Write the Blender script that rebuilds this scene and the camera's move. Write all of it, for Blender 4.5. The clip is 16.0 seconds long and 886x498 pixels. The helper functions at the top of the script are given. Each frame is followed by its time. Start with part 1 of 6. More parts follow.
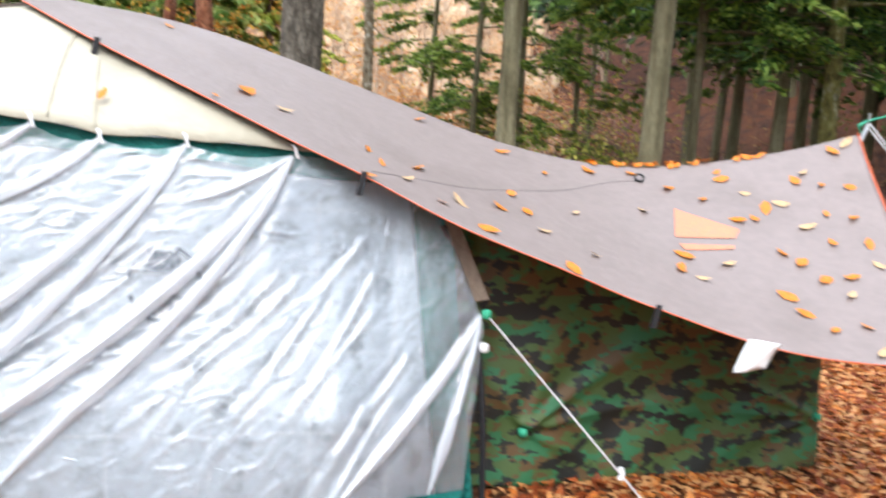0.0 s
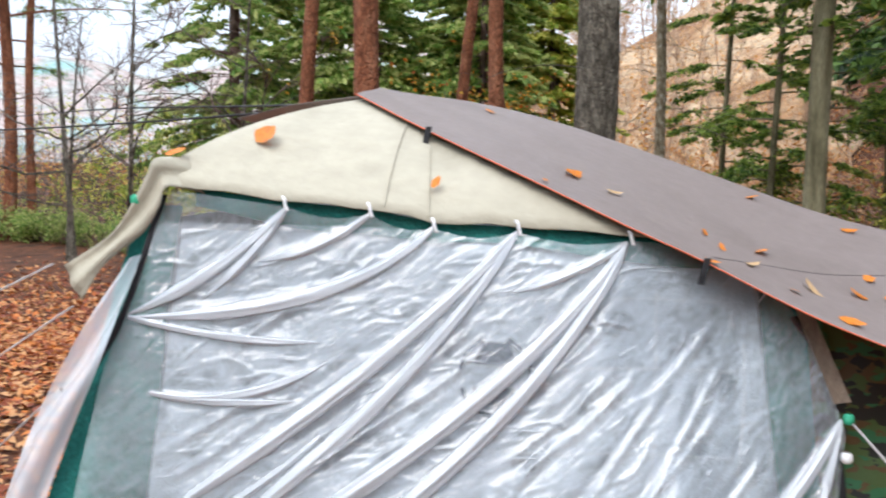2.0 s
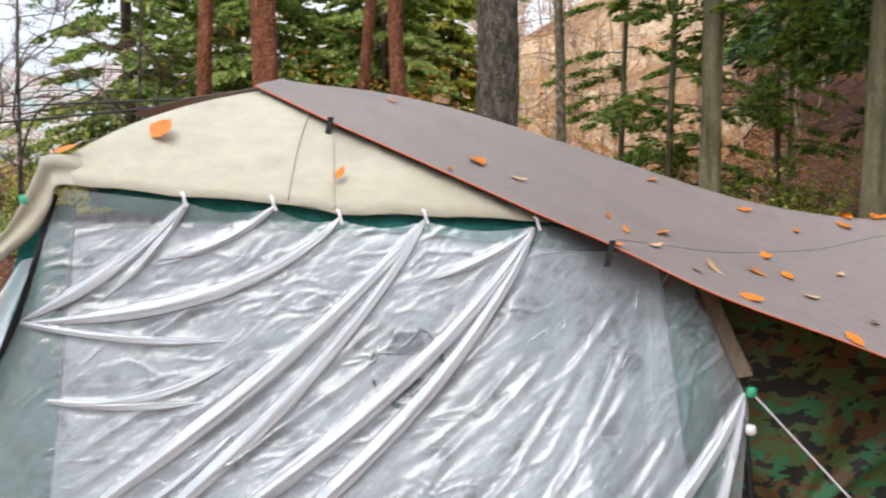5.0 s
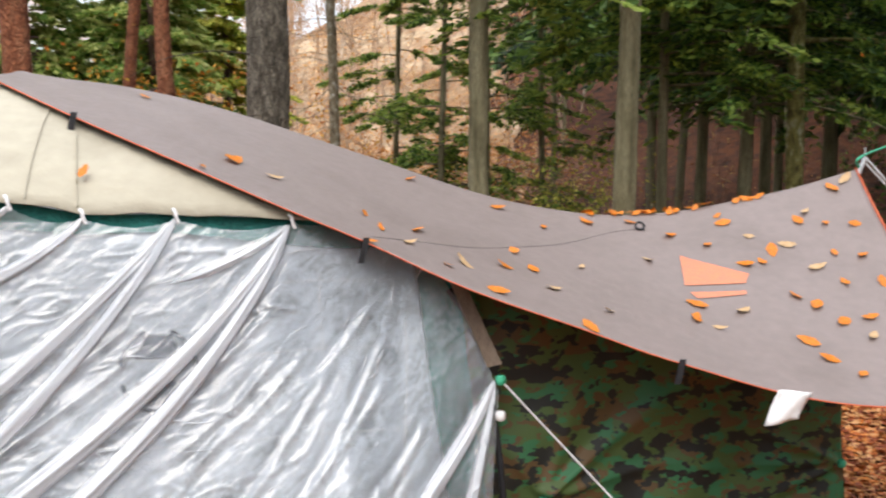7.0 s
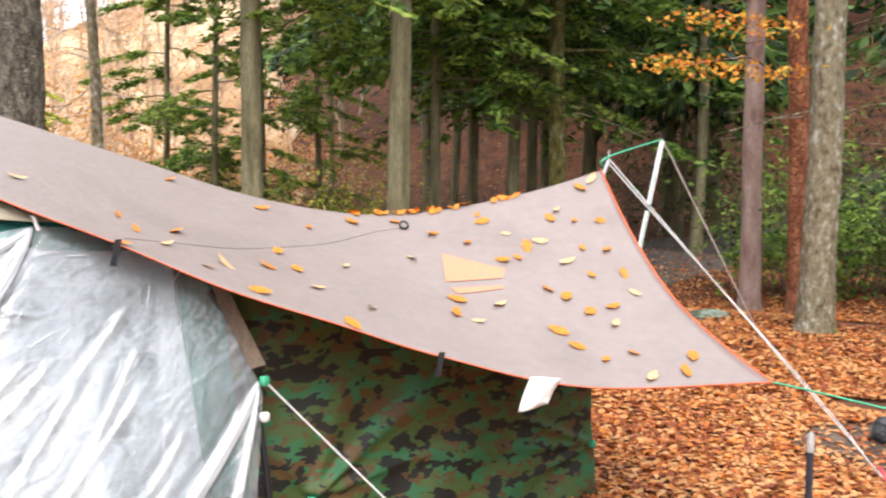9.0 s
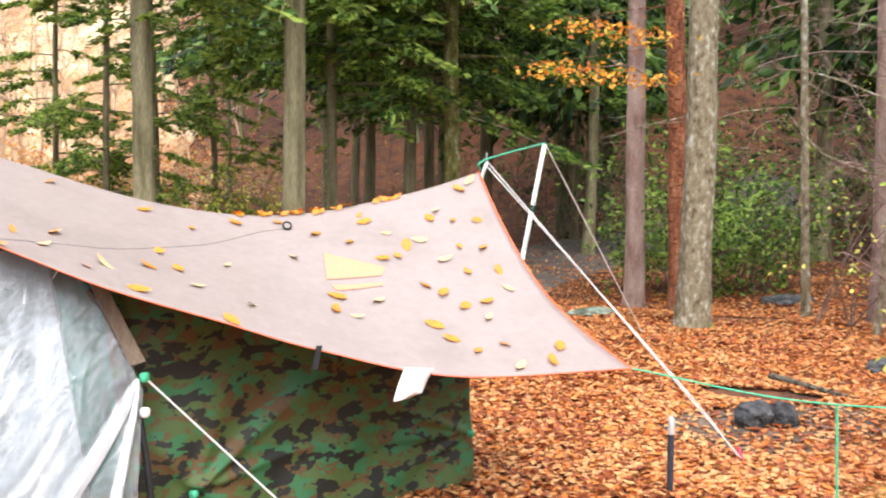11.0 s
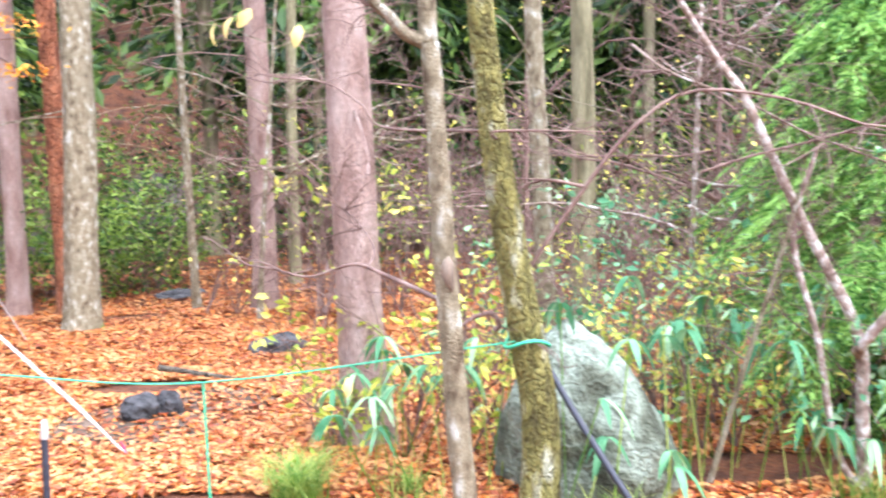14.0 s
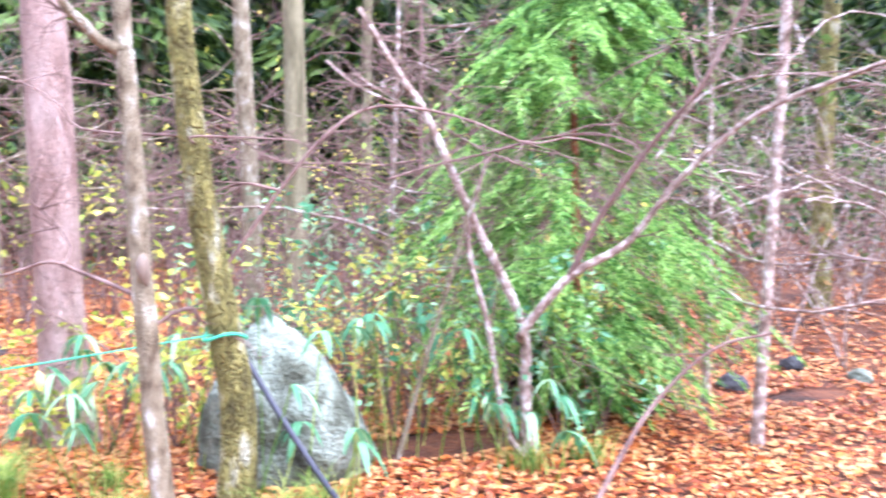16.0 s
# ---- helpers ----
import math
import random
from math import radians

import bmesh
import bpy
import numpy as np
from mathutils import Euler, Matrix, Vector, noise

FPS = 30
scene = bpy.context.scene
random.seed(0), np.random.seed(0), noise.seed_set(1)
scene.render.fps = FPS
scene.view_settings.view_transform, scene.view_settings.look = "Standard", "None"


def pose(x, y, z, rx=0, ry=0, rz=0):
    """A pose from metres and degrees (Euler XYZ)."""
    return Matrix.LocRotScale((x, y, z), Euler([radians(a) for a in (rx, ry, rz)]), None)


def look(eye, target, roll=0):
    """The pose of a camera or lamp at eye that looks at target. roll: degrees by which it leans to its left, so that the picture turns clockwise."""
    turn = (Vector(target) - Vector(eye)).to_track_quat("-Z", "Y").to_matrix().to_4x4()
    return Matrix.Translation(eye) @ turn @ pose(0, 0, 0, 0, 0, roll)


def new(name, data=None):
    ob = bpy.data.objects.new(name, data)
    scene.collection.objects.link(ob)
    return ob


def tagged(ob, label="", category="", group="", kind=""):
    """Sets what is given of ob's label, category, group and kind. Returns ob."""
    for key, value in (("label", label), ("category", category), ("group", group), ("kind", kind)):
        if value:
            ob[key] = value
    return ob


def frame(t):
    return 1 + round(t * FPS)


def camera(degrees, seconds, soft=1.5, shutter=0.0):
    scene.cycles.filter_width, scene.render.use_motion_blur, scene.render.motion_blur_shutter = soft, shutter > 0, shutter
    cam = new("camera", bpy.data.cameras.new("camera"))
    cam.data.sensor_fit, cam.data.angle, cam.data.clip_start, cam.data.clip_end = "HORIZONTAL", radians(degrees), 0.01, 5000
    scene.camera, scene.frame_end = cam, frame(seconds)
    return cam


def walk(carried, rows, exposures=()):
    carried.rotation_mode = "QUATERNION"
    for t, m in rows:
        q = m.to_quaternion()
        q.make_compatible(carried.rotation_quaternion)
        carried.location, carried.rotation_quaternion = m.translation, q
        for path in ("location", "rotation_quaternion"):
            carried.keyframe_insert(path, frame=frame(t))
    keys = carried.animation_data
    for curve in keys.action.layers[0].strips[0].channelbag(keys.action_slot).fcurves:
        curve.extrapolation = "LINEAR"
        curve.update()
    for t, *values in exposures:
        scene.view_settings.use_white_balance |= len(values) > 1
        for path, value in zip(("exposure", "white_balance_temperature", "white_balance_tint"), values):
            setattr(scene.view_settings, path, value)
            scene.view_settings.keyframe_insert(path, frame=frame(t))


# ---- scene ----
cam = camera(50.0, 16.0, soft=2.0, shutter=0.6)
# seconds, eye x y z, turn about x y z
PATH = [
    (0.0, 0.036, 0.002, 1.691, 81.60, -3.30, -1.24),
    (0.5, -0.036, 0.065, 1.686, 83.59, -1.96, 3.07),
    (1.0, -0.103, 0.130, 1.697, 84.17, -1.88, 7.36),
    (1.5, -0.175, 0.170, 1.715, 84.51, -1.50, 10.57),
    (2.0, -0.215, 0.206, 1.721, 85.25, -1.47, 15.09),
    (2.5, -0.284, 0.221, 1.736, 85.26, -0.91, 16.35),
    (3.0, -0.239, 0.246, 1.721, 84.93, -0.39, 15.94),
    (5.5, -0.211, 0.232, 1.712, 84.97, 0.15, 6.34),
    (6.0, -0.177, 0.229, 1.708, 85.09, 0.43, 2.86),
    (6.5, -0.138, 0.231, 1.701, 84.92, 0.37, -0.49),
    (7.0, -0.120, 0.210, 1.705, 84.86, -0.20, -3.73),
    (7.5, -0.109, 0.198, 1.704, 85.15, -0.22, -7.23),
    (8.0, -0.086, 0.175, 1.700, 85.25, -0.44, -10.80),
    (8.5, -0.070, 0.160, 1.699, 85.14, -0.29, -14.05),
    (9.0, -0.046, 0.164, 1.690, 85.13, -0.31, -16.83),
    (9.5, -0.019, 0.131, 1.690, 85.16, -0.33, -19.36),
    (12.0, 0.048, -0.118, 1.655, 86.29, 0.25, -29.90),
    (12.5, 0.087, -0.116, 1.643, 86.45, -0.39, -38.44),
    (13.0, 0.103, -0.121, 1.639, 86.49, -0.59, -44.84),
    (13.5, 0.123, -0.150, 1.632, 86.21, -0.49, -51.95),
    (14.0, 0.160, -0.173, 1.613, 85.48, 0.50, -57.48),
    (14.5, 0.149, -0.226, 1.610, 85.36, 0.02, -60.98),
    (15.0, 0.084, -0.290, 1.618, 85.70, -0.64, -63.91),
    (15.5, -0.005, -0.379, 1.620, 85.68, -0.87, -68.20),
    (16.0, -0.107, -0.477, 1.601, 85.95, -0.67, -73.61),
]
EXPOSURES = [(0.0, 0.75, 6300, 10), (1.0, 0.45, 6300, 10), (2.0, 0.2, 6300, 10), (3.0, 0.09, 6300, 10), (5.5, 0.05, 6700, 11), (7.0, 0.18, 6800, 12), (8.0, 0.46, 6900, 12), (9.0, 0.85, 6900, 12), (9.5, 0.98, 6900, 12), (12.0, 1.28, 6700, 12), (12.5, 1.40, 6500, 12), (13.5, 1.74, 6200, 14), (14.5, 2.0, 5900, 21), (16.0, 2.1, 5600, 28)]
walk(cam, [(t, pose(x, y, z, a, b, c)) for t, x, y, z, a, b, c in PATH], EXPOSURES)

# ---- light: a bright overcast day ----
world = bpy.data.worlds.new("overcast_sky")
scene.world = world
world.use_nodes = True
wn, wl = world.node_tree.nodes, world.node_tree.links
sky = wn.new("ShaderNodeTexSky")
sky.sky_type, sky.sun_disc = "NISHITA", False
sky.sun_elevation, sky.sun_rotation = radians(50), radians(189)
sky.air_density, sky.dust_density, sky.ozone_density = 1.0, 4.0, 1.0
cloud = wn.new("ShaderNodeMix")
cloud.data_type = "RGBA"
cloud.inputs["Factor"].default_value = 0.8
cloud.inputs["B"].default_value = (9.0, 9.8, 11.0, 1)
wl.new(sky.outputs[0], cloud.inputs["A"])
wtc, sep, rise_, grad = wn.new("ShaderNodeTexCoord"), wn.new("ShaderNodeSeparateXYZ"), wn.new("ShaderNodeMapRange"), wn.new("ShaderNodeMix")
grad.data_type, grad.blend_type = "RGBA", "MULTIPLY"
grad.inputs["Factor"].default_value = 1.0
rise_.inputs["To Min"].default_value, rise_.inputs["To Max"].default_value = 0.70, 1.75
wl.new(wtc.outputs["Generated"], sep.inputs[0])
wl.new(sep.outputs["Z"], rise_.inputs["Value"])
wl.new(cloud.outputs["Result"], grad.inputs["A"])
wl.new(rise_.outputs[0], grad.inputs["B"])
wl.new(grad.outputs["Result"], wn["Background"].inputs[0])
wn["Background"].inputs[1].default_value = 0.15
sun = new("sun", bpy.data.lights.new("sun", "SUN"))
sun.data.energy, sun.data.angle, sun.data.color = 1.8, radians(40), (1.0, 0.98, 0.95)
sun.matrix_world = look((0, 0, 10), (1.3, 8.3, 0))


# ---- material helpers ----
def mat(name, colors, scale=8.0, rough=0.8, bump=0.2, stretch=(1, 1, 1), detail=6.0, fine=0.35, metal=0.0, spec=0.3, jitter=0.0, crack=0.0, crack_scale=10.0, crack_stretch=(1, 1, 0.3)):
    """A surface of two noises: broad patches run through the colours, fine grain darkens and gives relief. jitter: brightness by loose piece."""
    m = bpy.data.materials.new(name)
    m.use_nodes = True
    n, l = m.node_tree.nodes, m.node_tree.links
    bs = n["Principled BSDF"]
    bs.inputs["Roughness"].default_value, bs.inputs["Metallic"].default_value = rough, metal
    bs.inputs["Specular IOR Level"].default_value = spec
    tc, mp = n.new("ShaderNodeTexCoord"), n.new("ShaderNodeMapping")
    mp.inputs["Scale"].default_value = stretch
    l.new(tc.outputs["Object"], mp.inputs[0])
    big, small = n.new("ShaderNodeTexNoise"), n.new("ShaderNodeTexNoise")
    big.inputs["Scale"].default_value, big.inputs["Detail"].default_value = scale, detail
    small.inputs["Scale"].default_value, small.inputs["Detail"].default_value = scale * 9, 3
    ramp = n.new("ShaderNodeValToRGB")
    while len(ramp.color_ramp.elements) < len(colors):
        ramp.color_ramp.elements.new(0.5)
    for i, (e, c) in enumerate(zip(ramp.color_ramp.elements, colors)):
        e.position, e.color = 0.3 + 0.4 * i / max(1, len(colors) - 1), (*c, 1)
    for s in (big, small):
        l.new(mp.outputs[0], s.inputs["Vector"])
    if jitter:
        geo, add, oi = n.new("ShaderNodeNewGeometry"), n.new("ShaderNodeMath"), n.new("ShaderNodeMath")
        add.operation, oi.operation = "MULTIPLY_ADD", "SUBTRACT"
        l.new(geo.outputs["Random Per Island"], oi.inputs[0])
        oi.inputs[1].default_value = 0.5
        l.new(oi.outputs[0], add.inputs[0])
        add.inputs[1].default_value = jitter
        l.new(big.outputs["Fac"], add.inputs[2])
        l.new(add.outputs[0], ramp.inputs[0])
    else:
        l.new(big.outputs["Fac"], ramp.inputs[0])
    mul, mr = n.new("ShaderNodeMix"), n.new("ShaderNodeMapRange")
    mul.data_type, mul.blend_type = "RGBA", "MULTIPLY"
    mul.inputs["Factor"].default_value = 1.0
    mr.inputs["From Min"].default_value, mr.inputs["From Max"].default_value = 0.3, 0.7
    mr.inputs["To Min"].default_value = 1 - fine
    l.new(small.outputs["Fac"], mr.inputs["Value"])
    l.new(ramp.outputs[0], mul.inputs["A"])
    l.new(mr.outputs[0], mul.inputs["B"])
    colour, relief = mul.outputs["Result"], small.outputs["Fac"]
    if crack:
        cm, vo, cr, dark, lift = n.new("ShaderNodeMapping"), n.new("ShaderNodeTexVoronoi"), n.new("ShaderNodeMapRange"), n.new("ShaderNodeMix"), n.new("ShaderNodeMath")
        warp, wsum = n.new("ShaderNodeTexNoise"), n.new("ShaderNodeMix")
        warp.inputs["Scale"].default_value = crack_scale * 0.8
        wsum.data_type, wsum.blend_type = "RGBA", "ADD"
        wsum.inputs["Factor"].default_value = 0.10
        cm.inputs["Scale"].default_value = crack_stretch
        vo.feature = "DISTANCE_TO_EDGE"
        vo.inputs["Scale"].default_value = crack_scale
        cr.inputs["From Max"].default_value, cr.inputs["To Min"].default_value = 0.16, 1 - crack
        dark.data_type, dark.blend_type = "RGBA", "MULTIPLY"
        dark.inputs["Factor"].default_value = 1.0
        lift.operation, lift.inputs[1].default_value = "MULTIPLY_ADD", 1.6
        l.new(tc.outputs["Object"], warp.inputs["Vector"])
        l.new(tc.outputs["Object"], wsum.inputs["A"])
        l.new(warp.outputs["Color"], wsum.inputs["B"])
        l.new(wsum.outputs["Result"], cm.inputs[0])
        l.new(cm.outputs[0], vo.inputs["Vector"])
        l.new(vo.outputs["Distance"], cr.inputs["Value"])
        l.new(colour, dark.inputs["A"])
        l.new(cr.outputs[0], dark.inputs["B"])
        l.new(cr.outputs[0], lift.inputs[0])
        l.new(relief, lift.inputs[2])
        colour, relief = dark.outputs["Result"], lift.outputs[0]
    l.new(colour, bs.inputs["Base Color"])
    if bump:
        b = n.new("ShaderNodeBump")
        b.inputs["Strength"].default_value, b.inputs["Distance"].default_value = bump, 0.035
        l.new(relief, b.inputs["Height"])
        l.new(b.outputs[0], bs.inputs["Normal"])
    return m


def leafy(name, colors, scale=1.5, jitter=0.9, rough=0.55, through_light=0.35):
    """Leaves: colour by leaf and by clump, with light coming through."""
    m = mat(name, colors, scale, rough, 0, fine=0.15, jitter=jitter, spec=0.35)
    n, l = m.node_tree.nodes, m.node_tree.links
    tr, mix = n.new("ShaderNodeBsdfTranslucent"), n.new("ShaderNodeMixShader")
    mix.inputs[0].default_value = through_light
    src = n["Principled BSDF"].inputs["Base Color"].links[0].from_socket
    l.new(src, tr.inputs[0])
    l.new(n["Principled BSDF"].outputs[0], mix.inputs[1])
    l.new(tr.outputs[0], mix.inputs[2])
    l.new(mix.outputs[0], n["Material Output"].inputs[0])
    return m


def camo_material():
    m = bpy.data.materials.new("camouflage_cloth")
    m.use_nodes = True
    n, l = m.node_tree.nodes, m.node_tree.links
    bs = n["Principled BSDF"]
    bs.inputs["Roughness"].default_value = 0.62
    tc = n.new("ShaderNodeTexCoord")
    last = None
    layers = [((0.055, 0.095, 0.025), 0), ((0.088, 0.05, 0.016), 0.52), ((0.024, 0.125, 0.05), 0.55), ((0.010, 0.012, 0.010), 0.54)]
    for i, (c, cut) in enumerate(layers):
        if i == 0:
            rgb = n.new("ShaderNodeRGB")
            rgb.outputs[0].default_value = (*c, 1)
            last = rgb.outputs[0]
            continue
        mp, ns, gt, mx = n.new("ShaderNodeMapping"), n.new("ShaderNodeTexNoise"), n.new("ShaderNodeMath"), n.new("ShaderNodeMix")
        mp.inputs["Location"].default_value, mp.inputs["Scale"].default_value = (i * 7.3, i * 3.1, i), (1, 1, 1.7)
        ns.inputs["Scale"].default_value, ns.inputs["Detail"].default_value, ns.inputs["Roughness"].default_value = 8.5, 2.5, 0.6
        gt.operation, gt.inputs[1].default_value = "GREATER_THAN", cut
        mx.data_type = "RGBA"
        l.new(tc.outputs["Object"], mp.inputs[0])
        l.new(mp.outputs[0], ns.inputs["Vector"])
        l.new(ns.outputs["Fac"], gt.inputs[0])
        l.new(gt.outputs[0], mx.inputs["Factor"])
        l.new(last, mx.inputs["A"])
        mx.inputs["B"].default_value = (*c, 1)
        last = mx.outputs["Result"]
    l.new(last, bs.inputs["Base Color"])
    wv, bp = n.new("ShaderNodeTexNoise"), n.new("ShaderNodeBump")
    wv.inputs["Scale"].default_value = 14
    bp.inputs["Strength"].default_value, bp.inputs["Distance"].default_value = 0.25, 0.02
    l.new(tc.outputs["Object"], wv.inputs["Vector"])
    l.new(wv.outputs["Fac"], bp.inputs["Height"])
    l.new(bp.outputs[0], bs.inputs["Normal"])
    return m


def film_material(name, cover, bumps):
    """Clear polythene: mostly see-through, milky, with a wet shine and fine creases."""
    m = bpy.data.materials.new(name)
    m.use_nodes = True
    n, l = m.node_tree.nodes, m.node_tree.links
    n.remove(n["Principled BSDF"])
    tc, mp, cr, bp = n.new("ShaderNodeTexCoord"), n.new("ShaderNodeMapping"), n.new("ShaderNodeTexNoise"), n.new("ShaderNodeBump")
    turn = n.new("ShaderNodeMapping")
    turn.inputs["Rotation"].default_value, mp.inputs["Scale"].default_value = (0, radians(48), 0), (1.5, 3, 4.5)
    cr.inputs["Scale"].default_value, cr.inputs["Detail"].default_value, cr.inputs["Distortion"].default_value = 6.5, 4.0, 0.7
    bp.inputs["Strength"].default_value, bp.inputs["Distance"].default_value = bumps, 0.04
    l.new(tc.outputs["Object"], turn.inputs[0])
    l.new(turn.outputs[0], mp.inputs[0])
    l.new(mp.outputs[0], cr.inputs["Vector"])
    l.new(cr.outputs["Fac"], bp.inputs["Height"])
    clear, milk, gloss, fres = n.new("ShaderNodeBsdfTransparent"), n.new("ShaderNodeBsdfDiffuse"), n.new("ShaderNodeBsdfGlossy"), n.new("ShaderNodeFresnel")
    milk.inputs[0].default_value = (0.82, 0.87, 0.92, 1)
    gloss.inputs["Roughness"].default_value = 0.055
    fres.inputs["IOR"].default_value = 1.95
    body, skin = n.new("ShaderNodeMixShader"), n.new("ShaderNodeMixShader")
    body.inputs[0].default_value = cover
    l.new(bp.outputs[0], gloss.inputs["Normal"])
    l.new(bp.outputs[0], fres.inputs["Normal"])
    l.new(clear.outputs[0], body.inputs[1])
    l.new(milk.outputs[0], body.inputs[2])
    l.new(fres.outputs[0], skin.inputs[0])
    l.new(body.outputs[0], skin.inputs[1])
    l.new(gloss.outputs[0], skin.inputs[2])
    l.new(skin.outputs[0], n["Material Output"].inputs[0])
    return m


LITTER = mat("leaf_litter", [(0.03, 0.014, 0.008), (0.095, 0.034, 0.016), (0.17, 0.06, 0.024), (0.06, 0.028, 0.015)], 2.5, 0.9, 0.8, detail=10, fine=0.6)
SOIL = mat("bare_soil", [(0.06, 0.045, 0.035), (0.12, 0.085, 0.06), (0.17, 0.12, 0.09)], 5, 0.95, 0.6, fine=0.4)
ASPHALT = mat("old_asphalt", [(0.075, 0.065, 0.06), (0.12, 0.105, 0.095)], 3, 0.85, 0.4)
CANVAS = mat("beige_canvas", [(0.33, 0.30, 0.23), (0.42, 0.385, 0.30), (0.375, 0.34, 0.26)], 2.0, 0.85, 0.25, fine=0.08)
TARP = mat("brown_tarp", [(0.170, 0.132, 0.118), (0.20, 0.157, 0.143), (0.186, 0.146, 0.132)], 2.2, 0.5, 0.1, fine=0.12, spec=0.5)
TRIM = mat("orange_binding", [(0.58, 0.10, 0.035), (0.68, 0.15, 0.06)], 20, 0.6, 0)
LOGO = mat("orange_print", [(0.50, 0.20, 0.12), (0.68, 0.22, 0.11)], 30, 0.5, 0, fine=0.2)
CAMO = camo_material()
FILM = film_material("clear_polythene", 0.15, 0.22)
# milky white film whose colour stands in for glints along creases
GLINTFILM = film_material("glint_white_polythene", 0.75, 0.0)
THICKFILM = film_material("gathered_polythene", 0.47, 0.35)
MESHCLOTH = mat("grey_wall_cloth", [(0.38, 0.42, 0.45), (0.70, 0.76, 0.80), (0.79, 0.85, 0.90), (0.82, 0.88, 0.93)], 9, 0.8, 0.3, fine=0.2)
TEAL = mat("green_tent_cloth", [(0.006, 0.12, 0.10), (0.022, 0.26, 0.215)], 6, 0.6, 0.3)
PRINT = mat("dark_blue_print", [(0.025, 0.04, 0.08), (0.05, 0.07, 0.11)], 20, 0.7, 0)
BLACK = mat("black_webbing", [(0.012, 0.012, 0.014), (0.025, 0.025, 0.028)], 40, 0.6, 0.1)
WHITE = mat("white_cloth", [(0.72, 0.72, 0.72), (0.82, 0.82, 0.82)], 10, 0.7, 0.1, fine=0.06)
STEEL = mat("bare_aluminium", [(0.62, 0.64, 0.65), (0.75, 0.77, 0.78)], 20, 0.35, 0.05, metal=0.6, fine=0.1)
DARKPIPE = mat("dark_plastic_pipe", [(0.03, 0.035, 0.05), (0.05, 0.055, 0.075)], 20, 0.4, 0.05)
WHITEROPE = mat("white_cord", [(0.62, 0.60, 0.6), (0.78, 0.77, 0.77)], 60, 0.7, 0)
GREENROPE = mat("green_cord", [(0.03, 0.38, 0.20), (0.08, 0.50, 0.30)], 60, 0.6, 0)
PINK = mat("pink_peg_paint", [(0.75, 0.06, 0.14), (0.85, 0.1, 0.2)], 30, 0.5, 0)
WOOD = mat("weathered_board", [(0.16, 0.12, 0.09), (0.26, 0.20, 0.15)], 6, 0.75, 0.3, stretch=(4, 4, 0.6))
CEDAR = mat("cedar_bark", [(0.13, 0.115, 0.062), (0.25, 0.225, 0.13), (0.35, 0.32, 0.20)], 9, 0.95, 0.9, stretch=(1, 1, 0.14), fine=0.5)
MOSSBARK = mat("mossy_bark", [(0.08, 0.065, 0.022), (0.20, 0.18, 0.05), (0.30, 0.27, 0.085), (0.52, 0.52, 0.38)], 11, 0.95, 1.0, stretch=(1, 1, 0.45), fine=0.5, crack=0.35, crack_scale=22, crack_stretch=(1, 1, 0.25))
LICHEN = mat("lichen_bark", [(0.12, 0.085, 0.05), (0.27, 0.22, 0.14), (0.36, 0.31, 0.21), (0.66, 0.65, 0.57)], 19, 0.95, 0.9, stretch=(1, 1, 0.6), fine=0.45)
REDPINE = mat("red_pine_bark", [(0.22, 0.075, 0.038), (0.40, 0.145, 0.07), (0.50, 0.22, 0.12)], 8, 0.95, 1.0, stretch=(1, 1, 0.4), fine=0.4, crack=0.42, crack_scale=17, crack_stretch=(1, 1, 0.5))
PINKPINE = mat("grey_red_pine_bark", [(0.30, 0.18, 0.15), (0.47, 0.32, 0.275), (0.57, 0.43, 0.38)], 8, 0.95, 1.0, stretch=(1, 1, 0.35), fine=0.35, crack=0.16, crack_scale=48, crack_stretch=(1, 1, 0.6))
OAK = mat("grey_oak_bark", [(0.08, 0.07, 0.05), (0.22, 0.19, 0.145), (0.36, 0.32, 0.255)], 12, 0.95, 1.0, stretch=(1, 1, 0.38), fine=0.4, crack=0.5, crack_scale=24, crack_stretch=(1, 1, 0.28))
TWIG = mat("twig_bark", [(0.10, 0.06, 0.05), (0.19, 0.12, 0.10), (0.28, 0.20, 0.17)], 8, 0.9, 0.3, stretch=(1, 1, 0.5))
PALETWIG = mat("pale_twig_bark", [(0.12, 0.08, 0.06), (0.30, 0.22, 0.18), (0.62, 0.60, 0.56)], 20, 0.9, 0.3)
STONE = mat("lichened_boulder", [(0.04, 0.045, 0.03), (0.105, 0.12, 0.085), (0.25, 0.30, 0.24), (0.085, 0.095, 0.065)], 4.5, 0.95, 0.9, detail=9, fine=0.4)
DARKSTONE = mat("sooty_stone", [(0.025, 0.025, 0.028), (0.075, 0.075, 0.08), (0.16, 0.16, 0.165)], 12, 0.9, 0.8)
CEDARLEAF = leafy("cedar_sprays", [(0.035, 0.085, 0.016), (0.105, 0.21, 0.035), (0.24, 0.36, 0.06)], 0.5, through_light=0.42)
# lighter copy of the cedar sprays: brighter light is put into the colour
LITLEAF = leafy("cedar_sprays_painted_lit", [(0.06, 0.125, 0.02), (0.17, 0.28, 0.045), (0.33, 0.44, 0.08)], 0.5, through_light=0.45)
# darker copy of the cedar sprays: the wood's shade is put into the colour
SHADELEAF = leafy("shade_painted_sprays", [(0.012, 0.035, 0.009), (0.042, 0.10, 0.02), (0.12, 0.21, 0.04)], 0.5)
FRESHLEAF = leafy("fresh_cypress_sprays", [(0.06, 0.18, 0.03), (0.16, 0.36, 0.06), (0.30, 0.53, 0.12)], 1.2, 0.9)
